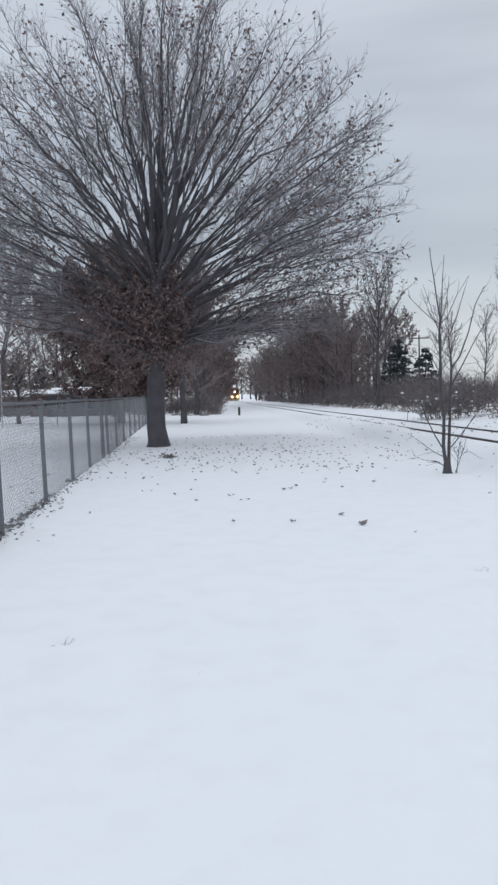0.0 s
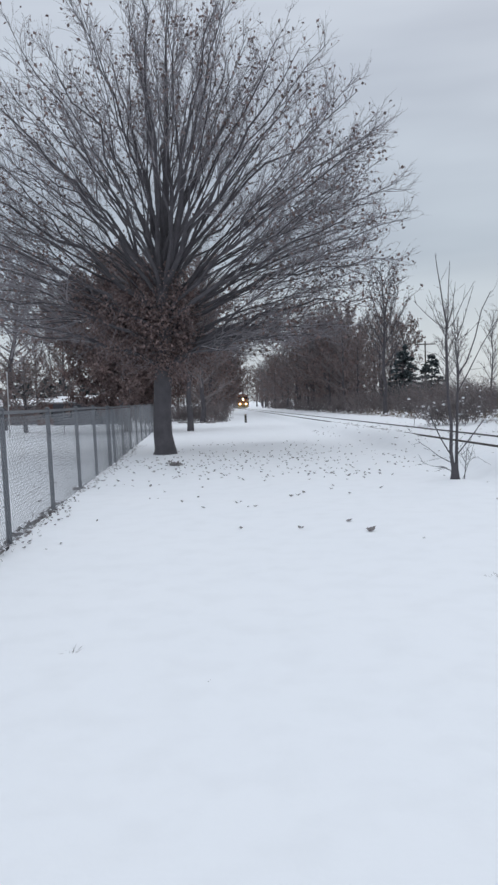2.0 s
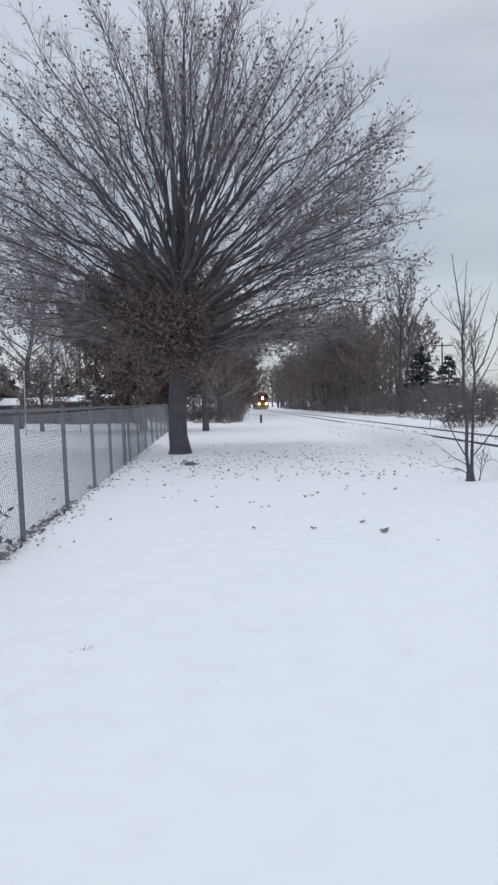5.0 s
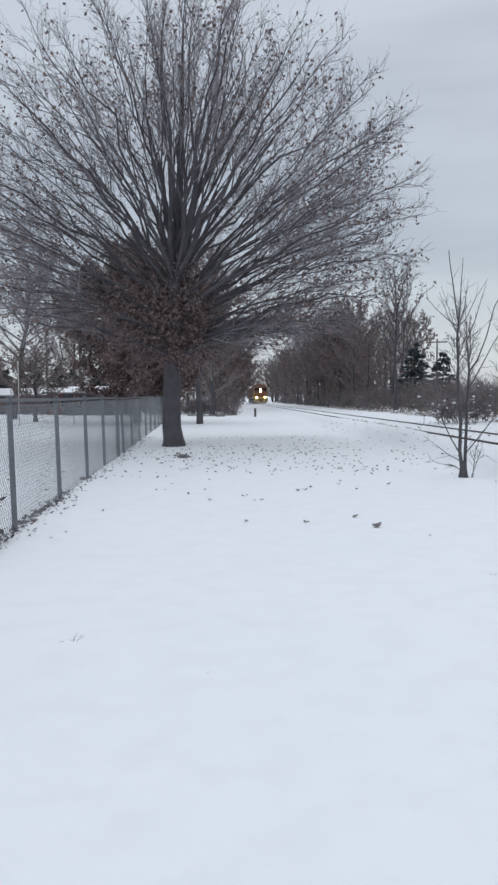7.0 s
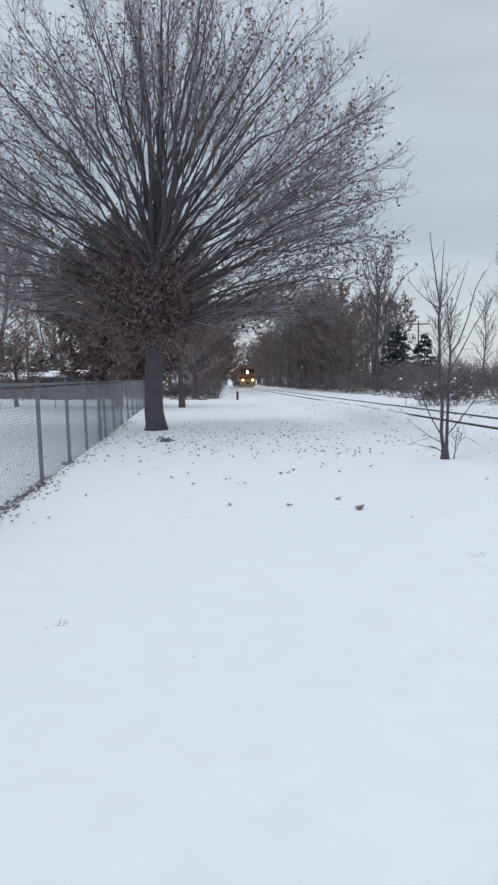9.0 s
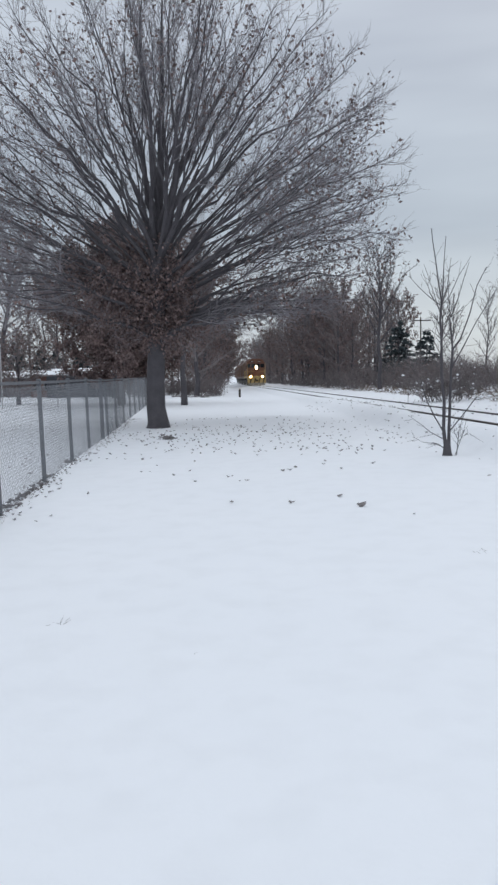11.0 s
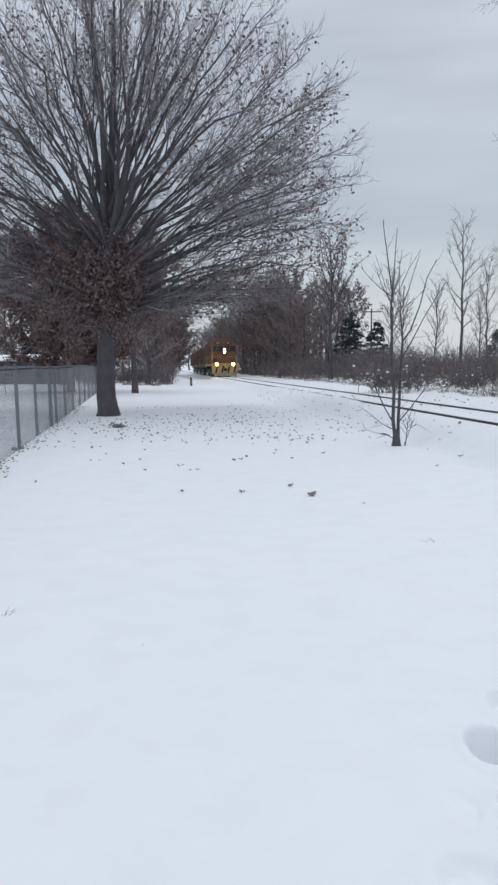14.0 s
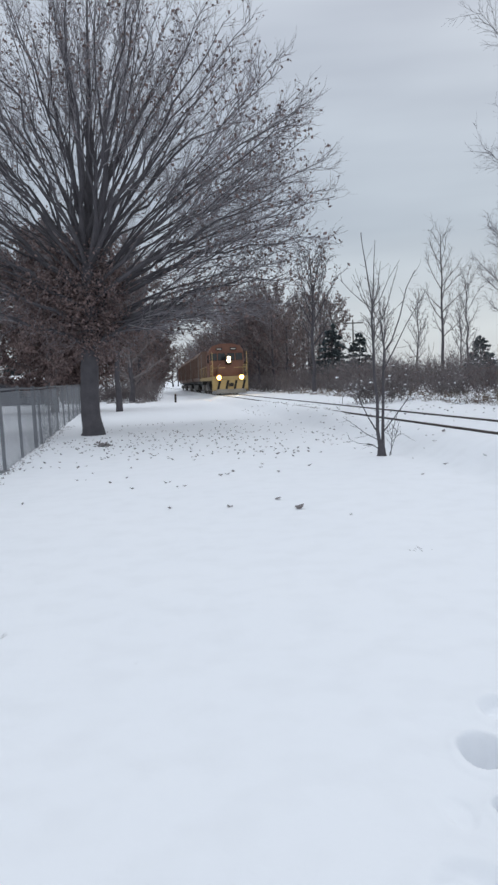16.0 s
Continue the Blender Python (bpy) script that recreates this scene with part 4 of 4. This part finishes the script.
    for x, w in ((-1.12, 0.6), (1.12, 0.6), (-0.42, 0.62), (0.42, 0.62)):
        part("windscreen", Shape().box((x, 2.985, 3.3), (w, 0.03, 0.62), bevel=0.01), CAB_GLASS, cabob)
    for sd in (-1, 1):
        for y in (3.65, 4.7):
            part("side_window", Shape().box((sd * 1.525, y, 3.15), (0.03, 0.8, 0.7), bevel=0.01), CAB_GLASS, cabob)
    for sd in (-1, 1):
        part("number_board", Shape().box((sd * 0.62, 2.95, 3.98), (0.56, 0.07, 0.24), bevel=0.015), LOCO_DARK, cabob)
        part("lettering", Shape().box((sd * 0.62, 2.908, 3.98), (0.4, 0.012, 0.09)), WHITE_BAR, cabob, "plain pale bar on the number board")
    long_hood = Shape()
    long_hood.prism([(-0.9, 1.57), (0.9, 1.57), (0.9, 3.95), (0.6, 4.2), (-0.6, 4.2), (-0.9, 3.95)], 10.2, Matrix.Translation((0, 5.4, 0)))
    part("long_hood", long_hood, LOCO_RED, loco)
    lh = loco.children[-1]
    for k in range(9):
        for sd in (-1, 1):
            part("hood_door", Shape().box((sd * 0.912, 6.1 + k * 1.05, 2.55), (0.03, 0.92, 1.6), bevel=0.012), LOCO_RED, lh)
    for k in range(3):
        f = Shape()
        f.tube([Vector((0, 7.5 + 2.4 * k, 4.18)), Vector((0, 7.5 + 2.4 * k, 4.38))], [0.6, 0.6], 20, True)
        part("fan", f, LOCO_GREY, lh)
    part("exhaust_stack", Shape().box((0, 6.4, 4.35), (0.3, 0.8, 0.36), bevel=0.04), LOCO_DARK, lh)
    # twin headlight on the nose
    hl = Shape().box((0, 1.03, 2.98), (0.52, 0.46, 0.80), bevel=0.05)
    part("headlight", hl, LOCO_DARK, loco, "twin-lamp headlight box")
    hob = loco.children[-1]
    for z in (2.86, 3.12):
        ls = Shape()
        cylinder_y(ls, (0, 0.756, z), 0.12, 0.02, 16)
        part("lens", ls, LAMP, hob, "lit amber-white lens")
        # added disc: the lamp's bloom as an emitting ring round the lens
        part("reflector", Shape().tube([Vector((0, 0.77, z)), Vector((0, 0.795, z))], [0.128, 0.128], 20, True), BLOOM, hob, "glowing amber disc added as the bloom round the lamp")
    # handrails
    for sd in (-1, 1):
        part("handrail", Shape().rod((sd * 1.44, 0.3, 2.55), (sd * 1.44, 2.9, 2.55), 0.022).rod((sd * 1.44, 0.3, 2.05), (sd * 1.44, 2.9, 2.05), 0.018), LOCO_CREAM, loco)
        part("handrail", Shape().rod((sd * 1.44, 5.5, 2.55), (sd * 1.44, 16.6, 2.55), 0.022), LOCO_CREAM, loco)
        for y in (0.3, 1.6, 2.85, 5.5, 7.7, 9.9, 12.1, 14.3, 16.5):
            part("stanchion", Shape().rod((sd * 1.44, y, 1.56), (sd * 1.44, y, 2.56), 0.02), LOCO_CREAM, loco)
        part("grab_iron", Shape().tube([Vector((sd * 1.46, 0.22, 1.5)), Vector((sd * 1.46, 0.22, 3.5)), Vector((sd * 1.46, 0.32, 3.6))], [0.025] * 3, 6, True), LOCO_CREAM, loco)
    part("handrail", Shape().rod((-1.44, 0.24, 2.3), (-0.35, 0.24, 2.3), 0.022).rod((0.35, 0.24, 2.3), (1.44, 0.24, 2.3), 0.022), LOCO_CREAM, loco)
    bogie(loco, 3.6, 2.7)
    bogie(loco, 13.4, 2.7)
    return loco


def build_hopper():
    car = thing("hopper_car", "rust-brown covered hopper car in the train", "railway car", (0, 0, 0), group="hopper cars")
    body = Shape()
    body.prism([(-1.3, 1.3), (1.3, 1.3), (1.5, 1.7), (1.55, 3.9), (1.1, 4.45), (-1.1, 4.45), (-1.55, 3.9), (-1.5, 1.7)], 13.4, Matrix.Translation((0, 1.2, 0)))
    part("body", body, CAR_GREY, car)
    for k in range(12):
        for sd in (-1, 1):
            part("rib", Shape().box((sd * 1.57, 1.5 + k * 1.16, 2.75), (0.08, 0.1, 2.2), bevel=0.01), CAR_GREY, car)
    part("underframe", Shape().box((0, 7.9, 1.15), (2.4, 15.4, 0.24), bevel=0.03), LOCO_DARK, car)
    part("running_board", Shape().box((0, 7.9, 4.52), (0.6, 13.2, 0.06), bevel=0.01), LOCO_GREY, car)
    for k in range(3):
        part("hopper_chute", Shape().prism([(-1.0, 1.1), (1.0, 1.1), (0.4, 0.45), (-0.4, 0.45)], 1.4, Matrix.Translation((0, 4.6 + 2.4 * k, 0))), LOCO_DARK, car)
    for sd in (-1, 1):
        part("ladder", Shape().rod((sd * 1.56, 0.9, 1.0), (sd * 1.56, 0.9, 4.2), 0.02).rod((sd * 1.2, 0.9, 1.0), (sd * 1.2, 0.9, 4.2), 0.02), LOCO_GREY, car)
    bogie(car, 2.2, 1.75, 0.42)
    bogie(car, 13.6, 1.75, 0.42)
    return car


LOCO = build_locomotive()
CARS = [build_hopper()]
for k in range(3):
    CARS.append(copy_thing(CARS[0], pose(0, 0, 0)))
OFFSETS = [17.7 + 16.2 * k for k in range(4)]

# ---- fallen leaves and small things ----


def flat_leaf(s, p, rng, size, lift=0.12):
    """A dry leaf lying nearly flat, its edges curled up a little."""
    turn = rng.uniform(0, 6.28)
    a = Vector((math.cos(turn), math.sin(turn), rng.uniform(-0.05, lift))).normalized()
    b = Vector((-math.sin(turn), math.cos(turn), rng.uniform(-0.1, 0.25))).normalized()
    s.leaf(p, a, b, size, rng.uniform(0.15, 0.4))


def build_litter():
    rng = random.Random(14)
    for x, y, size in ((1.27, 9.05, 0.12), (0.5, 9.41, 0.07), (-0.22, 9.57, 0.07), (1.1, 9.79, 0.1), (1.81, 8.51, 0.05), (-2.19, 10.49, 0.06), (-2.27, 8.86, 0.06), (-0.78, 11.56, 0.07), (-0.3, 12.09, 0.07), (-0.06, 11.6, 0.06), (0.55, 12.7, 0.09), (0.64, 12.84, 0.07), (0.76, 13.14, 0.09), (2.09, 13.37, 0.08), (1.27, 13.4, 0.06), (-1.01, 14.37, 0.06), (4.2, 12.45, 0.1), (4.55, 14.06, 0.07), (-0.31, 4.23, 0.013)):
        s = Shape()
        g = G(x, y)
        flat_leaf(s, Vector((0, 0, 0.004)), rng, size, 0.3 if size > 0.13 else 0.1)
        flat_leaf(s, Vector((0.01, 0.01, 0.01)), rng, size * 0.7, 0.5 if size > 0.13 else 0.15)
        single("fallen_leaf", s, DEAD_LEAF, "curled dry brown leaf lying on the snow", "leaf", (x, y, g + 0.005), group="fallen leaves")
    for x, y, size in ((1.15, 3.02, 0.012), (1.195, 3.025, 0.02)):
        s = Shape()
        flat_leaf(s, Vector((0, 0, 0.004)), rng, size, 0.3)
        single("fallen_leaf", s, OAK_LEAF, "scrap of dry brown leaf in a footprint in the snow", "leaf", (x, y, G(x, y) + 0.004), group="fallen leaves")
    s = Shape()
    n = 0
    while n < 520:
        x, y = rng.gauss(0.2, 2.9), 11.5 + abs(rng.gauss(8.2, 4.4))
        if not (-3.6 < x < 6 and 10.5 < y < 30) or abs(x - track_x(y)) < 1.2:
            continue
        if y < 15 and rng.random() < 0.75:
            continue
        n += 1
        p = Vector((x, y, G(x, y) + 0.012))
        flat_leaf(s, p, rng, rng.uniform(0.045, 0.09))
    for i in range(260):
        y = rng.uniform(8.2, 30)
        x = fence_x(y) + abs(rng.gauss(0, 0.16)) + 0.02
        p = Vector((x, y, G(x, y) + 0.012))
        flat_leaf(s, p, rng, rng.uniform(0.035, 0.07))
    for i in range(260):
        y = 6.5 + 6.0 * rng.random() ** 1.6
        x = fence_x(y) + rng.gauss(0.0, 0.05)
        flat_leaf(s, Vector((x, y, G(x, y) + rng.uniform(0.005, 0.04))), rng, rng.uniform(0.04, 0.085), 0.4)
    for i in range(160):
        y = rng.uniform(7, 30)
        x = fence_x(y) - rng.uniform(0.3, 7)
        p = Vector((x, y, G(x, y) + 0.012))
        flat_leaf(s, p, rng, rng.uniform(0.05, 0.1))
    for i in range(240):
        y = rng.uniform(13, 40)
        x = track_x(y) + rng.uniform(-2.6, 5.0)
        p = Vector((x, y, G(x, y) + 0.012))
        flat_leaf(s, p, rng, rng.uniform(0.05, 0.11))
    single("leaf_litter", s, DEAD_LEAF, "scattered dry brown oak leaves on the snow", "leaves", kind="stuff")
    for cx, cy in ((-1.22, 4.87), (2.02, 6.61)):
        tuft = Shape()
        for k in range(9):
            p = Vector((rng.gauss(0, 0.035), rng.gauss(0, 0.015), -0.01))
            tuft.tube(grow(p, Vector((rng.gauss(0, 1.2), rng.gauss(0, 0.8), 0.35)).normalized(), rng.uniform(0.03, 0.09), 2, rng, 0.15), [0.0016, 0.0014, 0.0008], 3)
        single("grass_tuft", tuft, GREY_TWIG, "a few grey grass tips poking out of the snow", "grass", (cx, cy, G(cx, cy)), group="grass tufts")
    # dark weeds along the foot of the fence
    s = Shape()
    for i in range(420):
        y = rng.uniform(6, 26)
        x = fence_x(y) + rng.gauss(0.03, 0.06)
        p = Vector((x, y, G(x, y) - 0.01))
        d = Vector((rng.gauss(0, 0.5), rng.gauss(0, 0.5), 0.7)).normalized()
        s.tube(grow(p, d, rng.uniform(0.02, 0.075), 2, rng, 0.2), [0.003, 0.0024, 0.0015], 3)
    single("fence_weeds", s, BROWN_TWIG, "dead weeds along the foot of the fence", "weeds", kind="stuff")
    for x, y, r in ((-2.95, 9.5, 0.06), (-2.88, 9.7, 0.045), (-3.40, 14.6, 0.075), (-3.34, 14.85, 0.05), (-3.05, 11.6, 0.04)):
        s = Shape()
        for k in range(7):
            lump(s, Vector((rng.gauss(0, r * 0.5), rng.gauss(0, r * 0.5), rng.uniform(0, r * 0.5))), r * rng.uniform(0.4, 0.7), rng)
        single("leaf_clump", s, DEAD_LEAF, "small clump of wet leaves by the fence", "leaves", (x, y, G(x, y)), group="leaf clumps")
    s = Shape()
    for k in range(60):
        p = Vector((rng.gauss(0, 0.12), rng.gauss(0, 0.07), abs(rng.gauss(0.03, 0.03))))
        rand_leaf(s, p, rng, 0.08, 0.0)
    lump(s, Vector((0, 0, 0.02)), 0.14, rng, 0.6)
    single("leaf_pile", s, DEAD_LEAF, "dark pile of leaves on the snow near the oak", "leaves", (-2.05, 19.7, G(-2.05, 19.7)))
    for i in range(9):
        x, y = -6.2 + rng.uniform(0, 4.2), 60 + rng.uniform(0, 9)
        s = Shape()
        for k in range(6):
            lump(s, Vector((rng.gauss(0, 0.3), rng.gauss(0, 0.2), 0.03)), rng.uniform(0.08, 0.2), rng)
        single("brush_clump", s, DEAD_LEAF, "low dark clump of brush poking through snow", "brush", (x, y, G(x, y)), group="brush clumps")


build_litter()
shrub("fence_shrub", "leafy dark shrub behind the fence", (-3.14, 8.25, G(-3.14, 8.25)), 0.62, 0.16, 11, 71, BROWN_TWIG, 0.75, DARK_LEAF, 0.075, 0.0, thick=0.35)

# grey discs at the bottom of the footprints
for x, y in ((1.17, 3.03), (1.14, 2.56)):
    s = Shape()
    n = 14
    s.v.append((0, 0, G(x, y) + 0.012))
    for r in (0.018, 0.034):
        for k in range(n):
            a = 2 * math.pi * k / n
            dx, dy = r * math.cos(a), 1.5 * r * math.sin(a)
            s.v.append((dx, dy, G(x + dx, y + dy) + 0.012))
    for k in range(n):
        s.f.append((0, 1 + k, 1 + (k + 1) % n))
        s.f.append((1 + k, 1 + n + k, 1 + n + (k + 1) % n, 1 + (k + 1) % n))
    single("footprint", s, PRINT_GREY, "grey patch at the bottom of a trodden footprint", "footprint", (x, y, 0), group="footprints", smooth=True)

# marker post by the line
mp = thing("marker_post", "short dark wooden post in the snow by the line", "post", (-0.69, 60.0, G(-0.69, 60.0)))
part("shaft", Shape().tube([Vector((0, 0, -0.2)), Vector((0, 0, 0.55)), Vector((0, 0, 0.6))], [0.085, 0.085, 0.06], 10, True), TIE, mp)
part("cap", Shape().tube([Vector((0, 0, 0.6)), Vector((0, 0, 0.64))], [0.095, 0.07], 10, True), LOCO_RED, mp)

# poles in the neighbouring yard
pale = material("pale_metal", (0.5, 0.5, 0.5), 0.4, metal=0.3, vary=0.2)
fp = thing("flagpole", "thin pale metal pole in the neighbouring yard", "pole", (-13.2, 42.4, G(-13.2, 42.4)))
part("shaft", Shape().rod((0, 0, -0.2), (0, 0, 3.4), 0.028, 8), pale, fp)
part("finial", Shape().tube([Vector((0, 0, 3.4)), Vector((0, 0, 3.44)), Vector((0, 0, 3.5))], [0.03, 0.05, 0.01], 8, True), pale, fp)
yp = thing("yard_stake", "thin dark metal stake in the snow", "stake", (-10.5, 43.5, G(-10.5, 43.5)))
part("shaft", Shape().rod((0, 0, -0.2), (0, 0, 1.0), 0.022, 8), LOCO_DARK, yp)
part("cap", Shape().rod((0, 0, 1.0), (0, 0, 1.04), 0.03, 8), LOCO_DARK, yp)

# ---- buildings beyond the yard ----
BRICK = material("red_brick", (0.16, 0.085, 0.07), 0.85, vary=0.35, scale=1.5, fine=14.0, bump=0.3)
SIDING = material("dark_siding", (0.075, 0.075, 0.085), 0.8, vary=0.25, scale=1.0, fine=12.0)
TRIM = material("grey_trim", (0.22, 0.22, 0.23), 0.6, vary=0.2)


def low_house(name, label, at, width, depth, wall_h, roof_h, wall_mat, rz=0):
    h = thing(name, label, "house", at, rz)
    t = 0.2
    w = Shape()
    w.box((0, 0, wall_h / 2 - 0.1), (width, t, wall_h + 0.2)).box((0, depth, wall_h / 2 - 0.1), (width, t, wall_h + 0.2))
    w.box((-width / 2 + t / 2, depth / 2, wall_h / 2 - 0.1), (t, depth - t, wall_h + 0.2)).box((width / 2 - t / 2, depth / 2, wall_h / 2 - 0.1), (t, depth - t, wall_h + 0.2))
    part("wall", w, wall_mat, h)
    e = 0.4
    m = Matrix.Translation((-width / 2 - e, 0, 0)) @ pose(0, 0, 0, 0, 0, -90)
    s = Shape()
    s.prism([(e, wall_h), (-depth / 2, wall_h + roof_h), (-depth - e, wall_h), (-depth - e, wall_h + 0.14), (-depth / 2, wall_h + roof_h + 0.14), (e, wall_h + 0.14)], width + 2 * e, m)
    part("roof", s, SNOW, h, "snow-covered gable roof")
    part("gutter", Shape().box((0, -e - 0.06, wall_h + 0.05), (width + 2 * e, 0.1, 0.12), bevel=0.02), TRIM, h)
    n = max(2, int(width / 2.2))
    for k in range(n):
        x = -width / 2 + (k + 0.5) * width / n
        win = part("window", Shape().box((x, -t / 2 - 0.01, wall_h * 0.56), (0.9, 0.05, 0.9), bevel=0.01), TRIM, h)
        part("pane", Shape().box((x, -t / 2 - 0.042, wall_h * 0.56), (0.76, 0.02, 0.76)), CAB_GLASS, win)
    return h


low_house("house", "long low dark house with a snowy roof beyond the yard", (-15.6, 72, G(-15.6, 72) - 0.2), 5.4, 6.0, 2.2, 0.55, SIDING)
low_house("garage", "brick garage with snow on its roof", (-20.0, 77, G(-20, 77) - 0.2), 2.4, 4.0, 2.3, 0.4, BRICK)
low_house("house", "low house under a white snowy roof beyond the yard", (-25.2, 84, G(-25.2, 84) - 0.2), 7.5, 6.0, 2.1, 0.75, SIDING)
low_house("house", "far house with a snowy roof beyond the bank", (37.5, 88, G(37.5, 88) - 0.2), 7.0, 6.0, 2.2, 0.9, SIDING)

# utility pole
up = thing("utility_pole", "wooden utility pole with a crossarm beyond the trees", "utility pole", (26.0, 120, G(26.0, 120)))
part("shaft", Shape().tube([Vector((0, 0, -0.3)), Vector((0, 0, 9.9))], [0.14, 0.09], 10, True), TIE, up)
part("crossarm", Shape().box((0, -0.16, 9.4), (3.0, 0.12, 0.16), bevel=0.02), TIE, up)
for k in (-1.4, -0.8, 0.8, 1.4):
    part("insulator", Shape().tube([Vector((k, -0.16, 9.48)), Vector((k, -0.16, 9.65))], [0.06, 0.04], 8, True), pale, up)


def motions():
    """The train comes down the line at an even speed; its wheels roll."""
    speed, seconds = 12.55, 16.0

    def train_pose(t, back):
        y = 66.6 + speed * (16.0 - t) + back
        pitch = math.degrees(math.atan(0.0053))
        return pose(track_x(y), y, rail_height(y), -pitch, 0, HEADING)

    for ob, back in [(LOCO, 0.0)] + list(zip(CARS, OFFSETS)):
        walk(ob, [(k * 1.0, train_pose(k * 1.0, back)) for k in range(17)])
        for child in ob.children:
            if child.name.startswith("wheelset"):
                y, r = child.location.y, child.location.z
                turn = math.degrees(speed / FPS / r)
                walk(child, [(k / FPS, pose(0, y, r, turn * k, 0, 0)) for k in range(int(seconds * FPS) + 1)])


motions()
